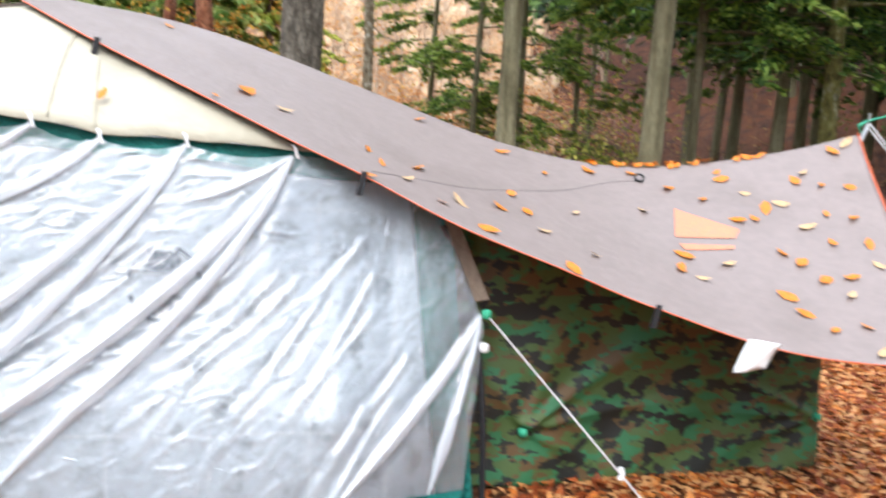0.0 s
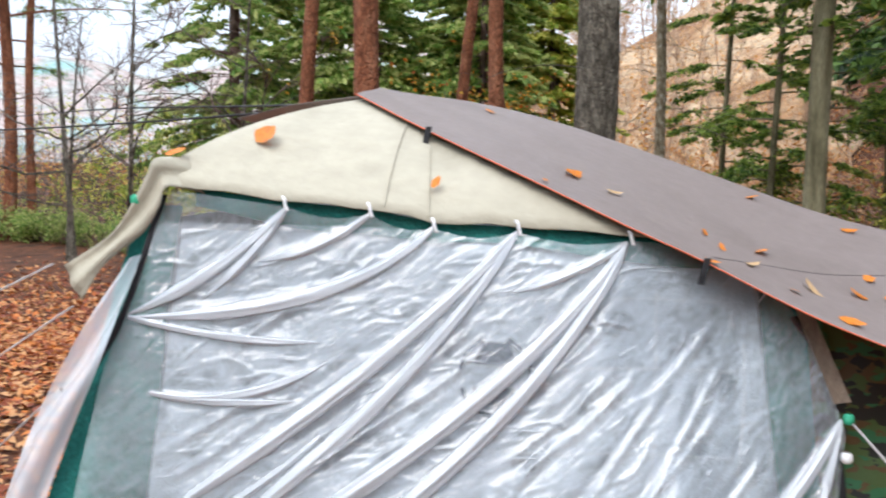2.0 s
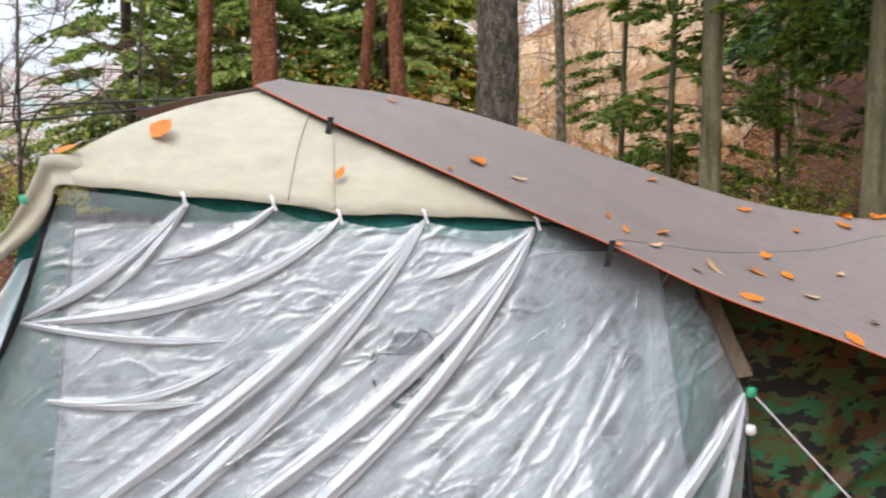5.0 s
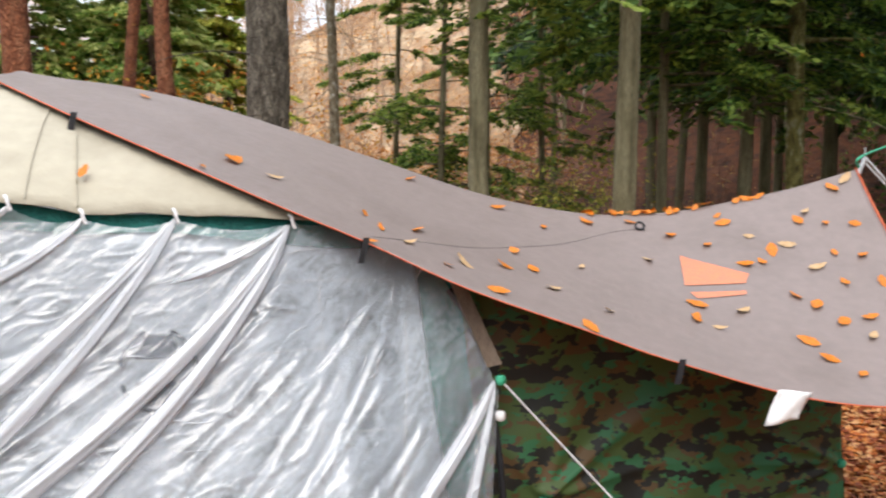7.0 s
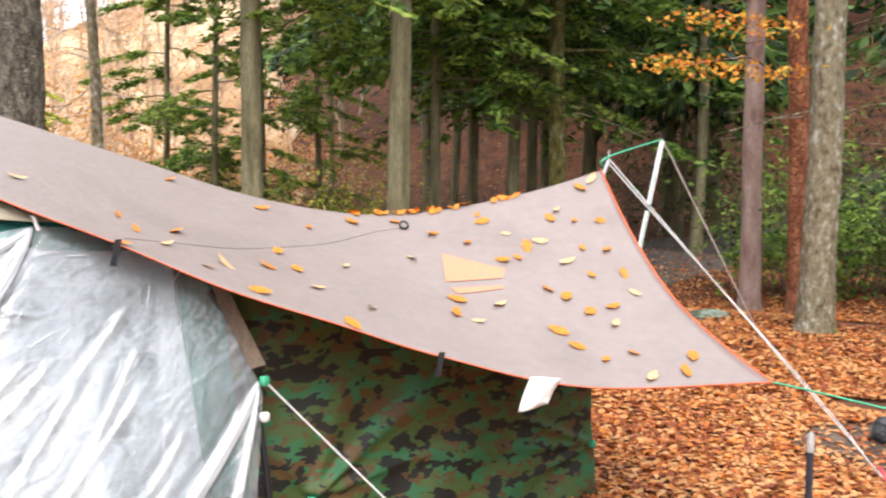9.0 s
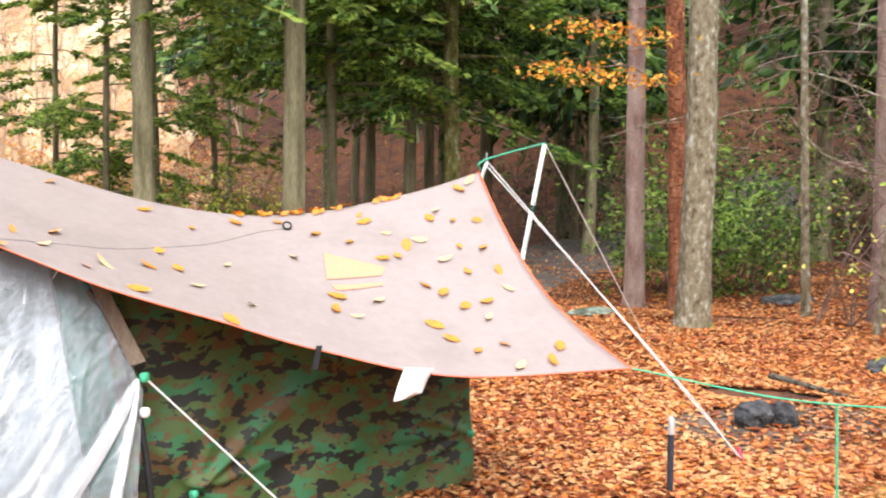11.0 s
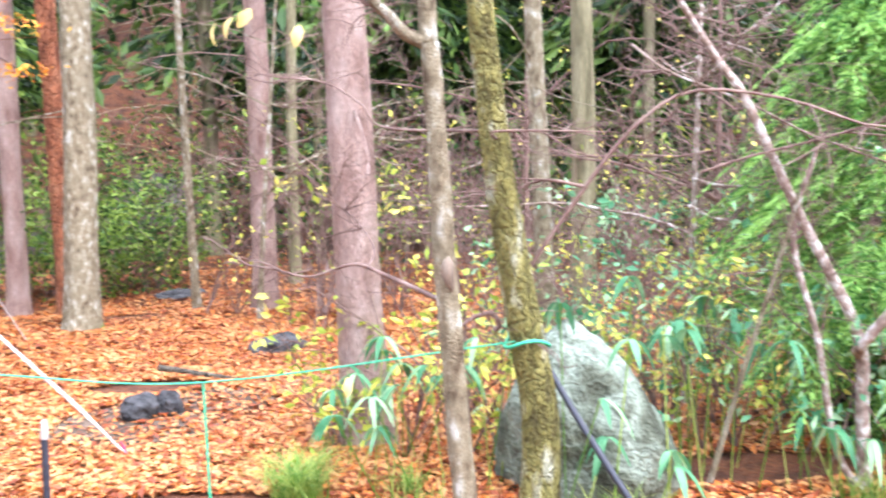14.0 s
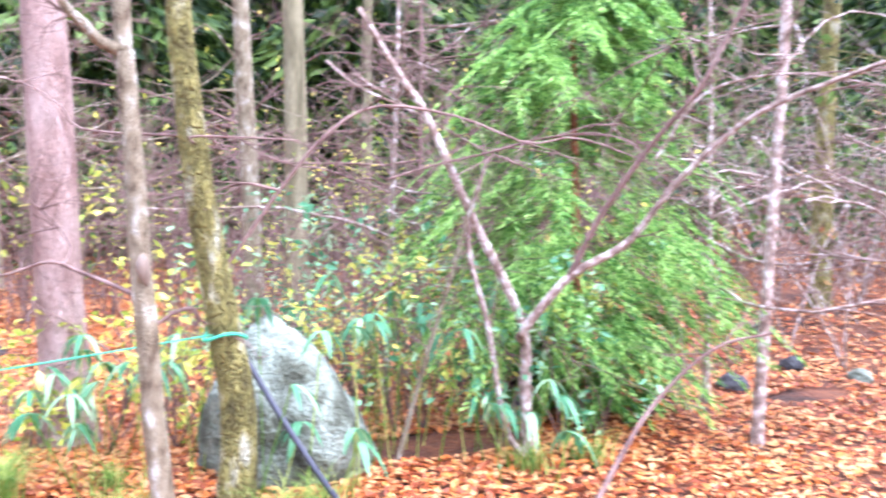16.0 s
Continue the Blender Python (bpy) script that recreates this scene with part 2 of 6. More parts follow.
PINELEAF = leafy("pine_needles", [(0.15, 0.27, 0.05), (0.35, 0.47, 0.11), (0.57, 0.60, 0.21)], 0.35, through_light=0.5)
YELLOWLEAF = leafy("yellow_green_leaves", [(0.26, 0.35, 0.045), (0.48, 0.52, 0.07), (0.70, 0.64, 0.14)], 1.2)
ORANGELEAF = leafy("orange_leaves", [(0.50, 0.14, 0.02), (0.70, 0.29, 0.035), (0.78, 0.45, 0.07)], 2.0, through_light=0.5)
BRUSHLEAF = leafy("autumn_brush", [(0.34, 0.13, 0.05), (0.58, 0.30, 0.11), (0.66, 0.44, 0.20), (0.48, 0.36, 0.15)], 0.25)
GOLDLEAF = leafy("golden_brush", [(0.50, 0.20, 0.06), (0.72, 0.40, 0.15), (0.78, 0.56, 0.30), (0.70, 0.30, 0.08)], 0.25)
LITTERLEAF = leafy("fallen_leaves", [(0.22, 0.046, 0.012), (0.48, 0.125, 0.022), (0.60, 0.20, 0.036), (0.56, 0.28, 0.11)], 1.0, 1.0, 0.5, 0.15)
SASALEAF = leafy("bamboo_grass_leaves", [(0.06, 0.22, 0.10), (0.15, 0.36, 0.18), (0.30, 0.48, 0.26)], 3.0, 0.8)
GRASSLEAF = leafy("grass_blades", [(0.08, 0.18, 0.02), (0.19, 0.32, 0.04), (0.35, 0.42, 0.10)], 3.0, 0.8)
TARPLEAF = leafy("orange_beech_leaf", [(0.50, 0.12, 0.006), (0.64, 0.20, 0.010), (0.42, 0.11, 0.012)], 25.0, 0.0, 0.5, 0.1)
DULLLEAF = leafy("faded_beech_leaf", [(0.36, 0.20, 0.08), (0.55, 0.37, 0.20), (0.46, 0.28, 0.12)], 25.0, 0.0, 0.6, 0.1)
HAZEWOOD = mat("pinkish_bare_wood", [(0.36, 0.22, 0.14), (0.54, 0.38, 0.26), (0.66, 0.54, 0.42)], 0.6, 0.95, 0.3)
HILLLEAF = leafy("tan_hill_leaves", [(0.52, 0.26, 0.10), (0.70, 0.44, 0.20), (0.80, 0.62, 0.38), (0.70, 0.36, 0.12)], 0.12, through_light=0.45)
DRYGRASS = mat("dry_hill_grass", [(0.25, 0.115, 0.05), (0.44, 0.27, 0.14), (0.60, 0.45, 0.29), (0.36, 0.16, 0.06)], 0.22, 0.95, 0.8, detail=9, fine=0.5)
# the valley's haze is painted into these pale colours
MOUNTAIN = mat("haze_tinted_mountain", [(0.28, 0.44, 0.42), (0.48, 0.38, 0.35), (0.32, 0.46, 0.41)], 0.02, 1.0, 0)


# ---- mesh helpers ----
def mesh_of(name, verts, faces, material, smooth=True):
    verts, faces = np.asarray(verts, np.float32), np.asarray(faces, np.int32)
    me = bpy.data.meshes.new(name)
    k = faces.shape[1]
    me.vertices.add(len(verts)), me.loops.add(faces.size), me.polygons.add(len(faces))
    me.vertices.foreach_set("co", verts.ravel())
    me.loops.foreach_set("vertex_index", faces.ravel())
    me.polygons.foreach_set("loop_start", np.arange(0, faces.size, k, dtype=np.int32))
    me.polygons.foreach_set("use_smooth", np.full(len(faces), smooth))
    me.materials.append(material)
    me.update(calc_edges=True)
    me.validate()
    return me


def part(name, data, parent=None, label=""):
    ob = new(name, data)
    if parent is not None:
        ob.parent = parent
    if label:
        tagged(ob, label)
    return ob


def thing(name, label, category, group="", at=(0, 0, 0), kind=""):
    ob = new(name)
    ob.empty_display_size = 0.1
    ob.location = at
    return tagged(ob, label, category, group, kind)


def tube_arrays(path, radii, sides=8, base=0):
    """Verts and quads of a tapering tube along a path."""
    path = np.asarray(path, float)
    radii = np.broadcast_to(np.asarray(radii, float), (len(path),))
    t = np.gradient(path, axis=0)
    t /= np.linalg.norm(t, axis=1)[:, None] + 1e-9
    ref = np.where(np.abs(t[:, 2:3]) > 0.9, np.array([[1.0, 0, 0]]), np.array([[0, 0, 1.0]]))
    a = np.cross(t, ref)
    a /= np.linalg.norm(a, axis=1)[:, None] + 1e-9
    b = np.cross(t, a)
    if len(path) > 1:
        for i in range(1, len(path)):
            if np.dot(a[i], a[i - 1]) < 0:
                a[i], b[i] = -a[i], -b[i]
    ang = np.linspace(0, 2 * np.pi, sides, endpoint=False)
    ring = a[:, None, :] * np.cos(ang)[None, :, None] + b[:, None, :] * np.sin(ang)[None, :, None]
    v = (path[:, None, :] + ring * radii[:, None, None]).reshape(-1, 3)
    i, j = np.meshgrid(np.arange(len(path) - 1), np.arange(sides), indexing="ij")
    j2 = (j + 1) % sides
    f = np.stack([i * sides + j, i * sides + j2, (i + 1) * sides + j2, (i + 1) * sides + j], -1).reshape(-1, 4)
    return v, f + base


def tube(name, path, radii, material, sides=8):
    v, f = tube_arrays(path, radii, sides)
    return mesh_of(name, v, f, material)


def joined(name, pieces, material, smooth=True):
    vs, fs, n = [], [], 0
    for v, f in pieces:
        vs.append(v), fs.append(np.asarray(f) + n)
        n += len(v)
    return mesh_of(name, np.concatenate(vs), np.concatenate(fs), material, smooth)


def curve_through(points, count):
    """A smooth line through a few control points."""
    p = np.asarray(points, float)
    n = len(p)
    s = np.linspace(0, n - 1, count)
    i = np.clip(s.astype(int), 0, n - 2)
    w = (s - i)[:, None]
    q = np.vstack([2 * p[0] - p[1], p, 2 * p[-1] - p[-2]])
    a, b, c, d = q[i], q[i + 1], q[i + 2], q[i + 3]
    return 0.5 * (2 * b + (c - a) * w + (2 * a - 5 * b + 4 * c - d) * w ** 2 + (3 * b - a - 3 * c + d) * w ** 3)


def blades(rng, centres, length, width, up=0.0, along=None, fold=0.15):
    """Leaf blades of four points at the centres, turned at random; along: a direction that they follow."""
    n = len(centres)
    d = rng.normal(size=(n, 3))
    if along is not None:
        d = along + 0.45 * d
    d[:, 2] = d[:, 2] * (1 - up)
    d /= np.linalg.norm(d, axis=1)[:, None] + 1e-9
    r = rng.normal(size=(n, 3)) * (1 - up) + np.array([0, 0, 1.0]) * up * 3
    s = np.cross(d, r)
    s /= np.linalg.norm(s, axis=1)[:, None] + 1e-9
    nn = np.cross(s, d)
    L = length * rng.uniform(0.6, 1.3, (n, 1))
    W = width * rng.uniform(0.6, 1.3, (n, 1))
    c = np.asarray(centres)
    v = np.stack([c - d * L / 2, c + s * W / 2 + nn * W * fold, c + d * L / 2, c - s * W / 2 + nn * W * fold], 1).reshape(-1, 3)
    f = np.arange(4 * n).reshape(n, 4)
    return v, f


def grid_faces(nu, nv):
    i, j = np.meshgrid(np.arange(nu - 1), np.arange(nv - 1), indexing="ij")
    return np.stack([i * nv + j, (i + 1) * nv + j, (i + 1) * nv + j + 1, i * nv + j + 1], -1).reshape(-1, 4)


# ---- ground ----
def wave(x, y, k, seed):
    return np.sin(k * x * 1.1 + seed) * np.cos(k * y * 0.9 + 1.7 * seed) + 0.5 * np.sin(k * 2.3 * (x + y) + seed * 3)


def height(x, y):
    x, y = np.asarray(x, float), np.asarray(y, float)
    s = 0.78 * x + 0.62 * y
    rise = np.clip(s - 24.0, 0, 32)
    h = rise ** 2 / (rise + 5) * 0.62 * np.clip((x / np.maximum(np.abs(y), 1) + 0.30) / 0.5, 0, 1) ** 1.5
    az = x / np.maximum(y, 1)
    k = np.clip((y - 36) / 42, 0, 1) * np.clip((az + 0.36) / 0.2, 0, 1) * np.clip((0.55 - az) / 0.3, 0, 1)
    h = h + 8.5 * k * k * (3 - 2 * k) * (1 + 0.12 * np.sin(0.11 * x + 1))
    far = np.clip(np.hypot(x, y) - 9, 0, 1e9)
    amp = np.clip(far / 8, 0, 1)
    h = h + amp * (0.10 * wave(x, y, 0.5, 1.0) + 0.5 * np.clip(rise / 20, 0, 1) * wave(x, y, 0.2, 4.0))
    bank = np.clip(x - 8.5, 0, 8) * np.clip((3.5 - y) / 6, 0, 1)
    return h + 0.13 * bank + 0.018 * wave(x, y, 2.1, 2.0) * np.clip(np.hypot(x, y) / 4 - 1, 0, 1)


def spaced(n, inner, outer):
    q = np.linspace(-1, 1, n)
    k = np.arcsinh(outer / inner)
    return inner * np.sinh(q * k)


gx = spaced(261, 6.0, 2500.0)
gy = spaced(261, 6.0, 2500.0)
GX, GY = np.meshgrid(gx + 3, gy + 5, indexing="ij")
GV = np.stack([GX, GY, height(GX, GY)], -1).reshape(-1, 3)
tagged(part("ground", mesh_of("ground", GV, grid_faces(261, 261), LITTER)), "forest ground covered with fallen orange-brown beech leaves", "ground", kind="structure")

road_line = curve_through([(5.5, 13.0), (8.0, 15.2), (11.0, 18.2), (14.5, 20.2), (20, 21.5)], 40)
rt = np.gradient(road_line, axis=0)
rt /= np.linalg.norm(rt, axis=1)[:, None]
rn = np.stack([-rt[:, 1], rt[:, 0]], 1)
RV = np.array([[*(road_line[i] + rn[i] * w), 0] for i in range(40) for w in np.linspace(-1.5, 1.5, 9)])
RV[:, 2] = height(RV[:, 0], RV[:, 1]) + 0.015
tagged(part("road", mesh_of("road", RV, grid_faces(40, 9), ASPHALT)), "grey asphalt track running through the forest", "road", kind="structure")

# bare hearth soil round the fire stones
th, rr = np.meshgrid(np.linspace(0, 2 * np.pi, 37), np.linspace(0.02, 1, 8), indexing="ij")
rad = rr * (0.75 + 0.16 * np.sin(3 * th + 1) + 0.09 * np.sin(7 * th))
SV = np.stack([4.45 + 1.15 * rad * np.cos(th), 4.75 + 0.8 * rad * np.sin(th), 0 * th], -1).reshape(-1, 3)
SV[:, 2] = height(SV[:, 0], SV[:, 1]) + 0.012
tagged(part("hearth_soil", mesh_of("hearth_soil", SV, grid_faces(37, 8), SOIL)), "dark trodden soil of an old fireplace", "ground", kind="structure")

# mountains across the valley
def mountain(name, label, radius, a0, a1, top, mat_, seed):
    a = np.radians(np.linspace(a0, a1, 90))
    hgt = top * (0.75 + 0.2 * np.sin(5 * a + seed) + 0.08 * np.sin(17 * a + 2 * seed) + 0.03 * np.sin(43 * a))
    v = []
    for i in range(90):
        for k in range(6):
            q = k / 5
            r = radius * (1 - 0.25 * (1 - q))
            v.append((-r * np.sin(a[i]), r * np.cos(a[i]), hgt[i] * q - 2))
    tagged(part(name, mesh_of(name, v, grid_faces(90, 6), mat_)), label, "mountain", kind="structure")


mountain("backdrop", "blue-green mountain ridge across the valley, with haze put into its colour", 900, 15, 75, 150, MOUNTAIN, 1.0)

# ---- loose leaves on the ground ----
rng = np.random.default_rng(7)
def litter_field(n, centre, spread, size, label):
    """Loose leaves, thick about a centre and thinning out round it."""
    r, a = np.abs(rng.normal(size=n)) ** 0.75 * spread, rng.uniform(0, 2 * np.pi, n)
    x, y = centre[0] + r * np.cos(a), centre[1] + r * np.sin(a)
    keep = (wave(x, y, 1.4, 3.0) > -1.1) & ~((((x - 4.45) / 0.85) ** 2 + ((y - 4.75) / 0.6) ** 2 < 1) & (rng.random(n) < 0.85)) & ~((np.abs(x + 1.0 + 0.186 * (y - 3.7)) < 1.45) & (y > 3.3) & (y < 6.2))
    x, y = x[keep], y[keep]
    c = np.stack([x, y, height(x, y) + 0.012 + 0.02 * rng.random(len(x))], 1)
    v, f = blades(rng, c, size, size * 0.72, up=0.72)
    tagged(part("leaf_litter", mesh_of("leaf_litter", v, f, LITTERLEAF, False)), label, "fallen leaves", kind="stuff")


litter_field(150000, (4.6, 4.2), 5.2, 0.056, "thick litter of fallen orange and brown leaves")
litter_field(80000, (7.0, 5.0), 9.0, 0.066, "scattered litter of fallen orange and brown leaves")
litter_field(22000, (-6.0, 7.5), 4.5, 0.09, "litter of fallen brown leaves beside the tent")


# ---- trees ----
def trunk_path(x, y, h, lean=(0, 0), wander=0.05, n=14, seed=0):
    z = np.linspace(0, 1, n) ** 1.2 * h
    r = np.random.default_rng(seed)
    p1, p2 = r.uniform(0, 6, 2)
    zz = z[:, None]
    off = np.concatenate([wander * np.sin(zz * 0.55 + p1) - wander * np.sin(p1), wander * np.sin(zz * 0.47 + p2) - wander * np.sin(p2)], 1)
    z0 = float(height(x, y)) - 0.08
    return np.concatenate([np.array([[x, y]]) + off + zz * np.array([lean]), zz + z0], 1)


def trunk_mesh(path, r0, r1, mat_, sides=14, seed=0, flare=0.35):
    r = np.random.default_rng(seed + 99)
    if math.hypot(*path[0, :2]) < 19:
        path = curve_through(path, 64)
        sides = max(sides, 22)
    k = np.linspace(0, 1, len(path))
    z = path[:, 2] - path[0, 2]
    radii = r0 + (r1 - r0) * k + r0 * flare * np.exp(-z / 0.22)
    v, f = tube_arrays(path, radii, sides)
    c = np.repeat(path, sides, 0)
    th = np.tile(np.linspace(0, 2 * np.pi, sides, endpoint=False), len(path))
    zz = np.repeat(z, sides)
    p = r.uniform(0, 6, 4)
    lump = 0.045 * np.sin(2 * th + 1.7 * zz + p[0]) * np.sin(1.3 * zz + p[1]) + 0.03 * np.sin(3 * th - 3.1 * zz + p[2]) + 0.03 * np.sin(5 * th + 0.8 * zz + p[3]) + 0.02 * r.normal(size=len(v))
    v = c + (v - c) * (1 + lump)[:, None]
    return mesh_of("trunk", v, f, mat_)


def spray_crown(rng, path, z0, z1, reach, branches, per, leaf, width, mat_, droop=0.35, name="crown"):
    """Drooping branches round a trunk, thick with small sprays."""
    zs = path[:, 2]
    cs, al = [], []
    hs = rng.uniform(z0, z1, branches)
    for h in hs:
        cx, cy = np.interp(h, zs, path[:, 0]), np.interp(h, zs, path[:, 1])
        a = rng.uniform(0, 2 * np.pi)
        R = reach * rng.uniform(0.5, 1.1) * (1 - 0.45 * (h - z0) / max(0.1, z1 - z0))
        q = rng.uniform(0.15, 1.0, per) ** 0.8
        side = rng.normal(size=per) * 0.16 * R * (0.3 + q)
        d = np.array([math.cos(a), math.sin(a)])
        px = cx + d[0] * R * q - d[1] * side
        py = cy + d[1] * R * q + d[0] * side
        pz = h - droop * R * q ** 1.6 - np.abs(rng.normal(size=per)) * 0.10 * reach + 0.05
        cs.append(np.stack([px, py, pz], 1))
        al.append(np.tile([d[0], d[1], -0.7], (per, 1)))
    v, f = blades(rng, np.concatenate(cs), leaf, width, along=np.concatenate(al))
    return mesh_of(name, v, f, mat_, False)


def frond_crown(rng, path, z0, z1, reach, branches, sprays, leaflets, leaf, width, mat_, droop=0.3, taper=0.65, profile=None):
    """Boughs that carry flat drooping sprays, each with a double row of leaflets."""
    cs, al = [], []
    for h in rng.uniform(z0, z1, branches):
        cx, cy = np.interp(h, path[:, 2], path[:, 0]), np.interp(h, path[:, 2], path[:, 1])
        a = rng.uniform(0, 2 * np.pi)
        R = reach * rng.uniform(0.55, 1.1) * (1 - taper * (h - z0) / max(0.1, z1 - z0))
        if profile is not None:
            R = rng.uniform(0.6, 1.1) * np.interp(h, *profile)
        for _ in range(sprays):
            q = rng.uniform(0.25, 1.0)
            b = a + rng.normal() * 0.55
            d = np.array([math.cos(b), math.sin(b), -0.25 - 0.9 * droop * q])
            L = R * rng.uniform(0.22, 0.42)
            o = np.array([cx + math.cos(a) * R * q, cy + math.sin(a) * R * q, h + 0.12 * R * q - droop * R * q ** 2]) + rng.normal(size=3) * 0.04 * R
            t = np.linspace(0, 1, leaflets)[:, None]
            side = np.array([-d[1], d[0], 0.0])
            for sg in (-1, 1):
                c = o + d * L * t + np.array([0, 0, -0.25 * L]) * t ** 2 + sg * side * L * 0.22 * (1 - 0.8 * t) * rng.uniform(0.4, 1.0, (leaflets, 1))
                cs.append(c)
                al.append(np.tile(d + sg * side * 0.8, (leaflets, 1)))
    v, f = blades(rng, np.concatenate(cs), leaf, width, along=1.6 * np.concatenate(al))
    return mesh_of("crown", v, f, mat_, False)


def bough_crown(rng, t, path, z0, z1, reach, boughs, clumps, needles, leaf, width, mat_, bark, droop=0.25, taper=0.7):
    """Limbs that carry flat fans of needle sprays."""
    wood, cs, al = [], [], []
    for h in rng.uniform(z0, z1, boughs):
        cx, cy = np.interp(h, path[:, 2], path[:, 0]), np.interp(h, path[:, 2], path[:, 1])
        a = rng.uniform(0, 2 * np.pi)
        R = reach * rng.uniform(0.6, 1.1) * (1 - taper * (h - z0) / max(0.1, z1 - z0))
        d, sd = np.array([math.cos(a), math.sin(a), 0.0]), np.array([-math.sin(a), math.cos(a), 0.0])
        q = np.linspace(0, 1, 7)[:, None]
        limb = np.array([cx, cy, h]) + d * R * q + np.array([0, 0, R]) * (0.10 * q - droop * q ** 2) + sd * rng.normal() * 0.12 * R * q ** 2
        wood.append(tube_arrays(limb, (0.006 + 0.007 * R) * (1 - 0.85 * q[:, 0]), 4))
        for i in range(clumps):
            w = rng.uniform(0.22, 1.0)
            o = np.array([np.interp(w, q[:, 0], limb[:, k]) for k in range(3)])
            sg = rng.choice((-1.0, 1.0))
            out = sg * sd * rng.uniform(0.1, 1.0) + d * 0.6
            L = R * (0.10 + 0.22 * (1.15 - w)) * rng.uniform(0.6, 1.2)
            u = np.sort(rng.random(needles))[:, None]
            c = o + out * L * u + np.array([0, 0, -0.35 * L]) * u ** 2 + rng.normal(size=(needles, 3)) * np.array([0.10, 0.10, 0.05]) * (0.3 + 0.5 * L)
            cs.append(c)
            al.append(np.tile(out * 1.5 + np.array([0, 0, -0.35]), (needles, 1)))
    v, f = blades(rng, np.concatenate(cs), leaf, width, along=np.concatenate(al))
    part("crown", mesh_of("crown", v, f, mat_, False), t)
    tagged(part("bough_wood", joined("bough_wood", wood, bark), t), kind="stuff")


def bough_tree(name, label, x, y, diam, h, bark, crown, seed, group="", lean=(0, 0), wander=0.05, droop=0.25, taper=0.7, slim=0.25):
    t = thing(name, label, "tree", group)
    p = trunk_path(x, y, h, lean, wander, seed=seed)
    part("trunk", trunk_mesh(p, diam / 2, diam * slim, bark, seed=seed), t)
    z = float(height(x, y))
    z0, z1, reach, nb, nc, nn, leaf, wid, m_ = crown
    bough_crown(np.random.default_rng(seed), t, p, z + z0, z + z1, reach, nb, nc, nn, leaf, wid, m_, bark, droop, taper)
    return t


def twigs_along(rng, path, r, depth, length, up=0.2, every=7):
    """Side twigs along a branch, forking again: a list of tubes."""
    out = []
    n = len(path)
    for _ in range(every):
        i = int(rng.uniform(0.2, 0.98) * (n - 1))
        ax = path[min(i + 1, n - 1)] - path[max(i - 1, 0)]
        ax = ax / (np.linalg.norm(ax) + 1e-9)
        d = ax * 0.7 + rng.normal(size=3) * np.array([0.6, 0.6, 0.4]) + np.array([0, 0, up])
        d /= np.linalg.norm(d)
        L = length * rng.uniform(0.4, 1.2)
        w = np.linspace(0, 1, 6)[:, None]
        p = path[i] + d * L * w + rng.normal(size=3) * 0.16 * L * np.sin(np.pi * w) + np.array([0, 0, -0.12 * L]) * w ** 2
        out.append(tube_arrays(p, r * (1 - 0.75 * w[:, 0]), 4 if depth > 1 else 3))
        if depth > 1:
            out += twigs_along(rng, p, r * 0.5, depth - 1, length * 0.5, up, max(3, every - 2))
    return out


def bare_tree(label, x, y, h, r0, bark, seed, lean=(0, 0), limbs=9, reach=0.45, up=0.55, group="", twig=None, z_from=0.3):
    """A leafless tree: trunk, limbs as parts, and the fine twigs in one part."""
    rng = np.random.default_rng(seed)
    t = thing("bare_tree", label, "tree", group)
    p = trunk_path(x, y, h, lean, 0.08, seed=seed)
    part("trunk", trunk_mesh(p, r0, r0 * 0.25, bark, 10, seed), t)
    fine = []
    for k in range(limbs):
        w = rng.uniform(z_from, 0.95)
        o = np.array([np.interp(p[0, 2] + w * h, p[:, 2], p[:, i]) for i in range(3)])
        a, L = rng.uniform(0, 2 * np.pi), h * reach * (1.15 - w) * rng.uniform(0.7, 1.2)
        d = np.array([math.cos(a), math.sin(a), up * rng.uniform(0.4, 1.4)])
        q = np.linspace(0, 1, 9)[:, None]
        lp = o + d * L * q + rng.normal(size=3) * 0.12 * L * np.sin(np.pi * q) + np.cumsum(rng.normal(size=(9, 3)), 0) * 0.012 * L
        part("limb", tube("limb", lp, r0 * 0.45 * (1.1 - w) * (1 - 0.8 * q[:, 0]) + 0.003, bark, 6), t)
        fine += twigs_along(rng, lp, 0.004 + r0 * 0.07, 2, L * 0.45)
    tagged(part("twig_spray", joined("twig_spray", fine, twig or bark), t), kind="stuff")
    return t


def add_limbs(rng, t, path, z0, z1, reach, count, mat_, r=0.009, up=0.12):
    for _ in range(count):
        h = rng.uniform(z0, z1)
        cx, cy = np.interp(h, path[:, 2], path[:, 0]), np.interp(h, path[:, 2], path[:, 1])
        a, R = rng.uniform(0, 2 * np.pi), reach * rng.uniform(0.4, 1.0)
        q = np.linspace(0, 1, 8)[:, None]
        bend = rng.normal(size=3) * 0.22 * R
        p = np.concatenate([cx + math.cos(a) * R * q, cy + math.sin(a) * R * q, h + up * R * q - 0.3 * R * q ** 2], 1) + bend * np.sin(np.pi * q) + rng.normal(size=(8, 3)) * 0.02 * q
        part("limb", tube("limb", p, r * (1 - 0.8 * q[:, 0]), mat_, 5), t)


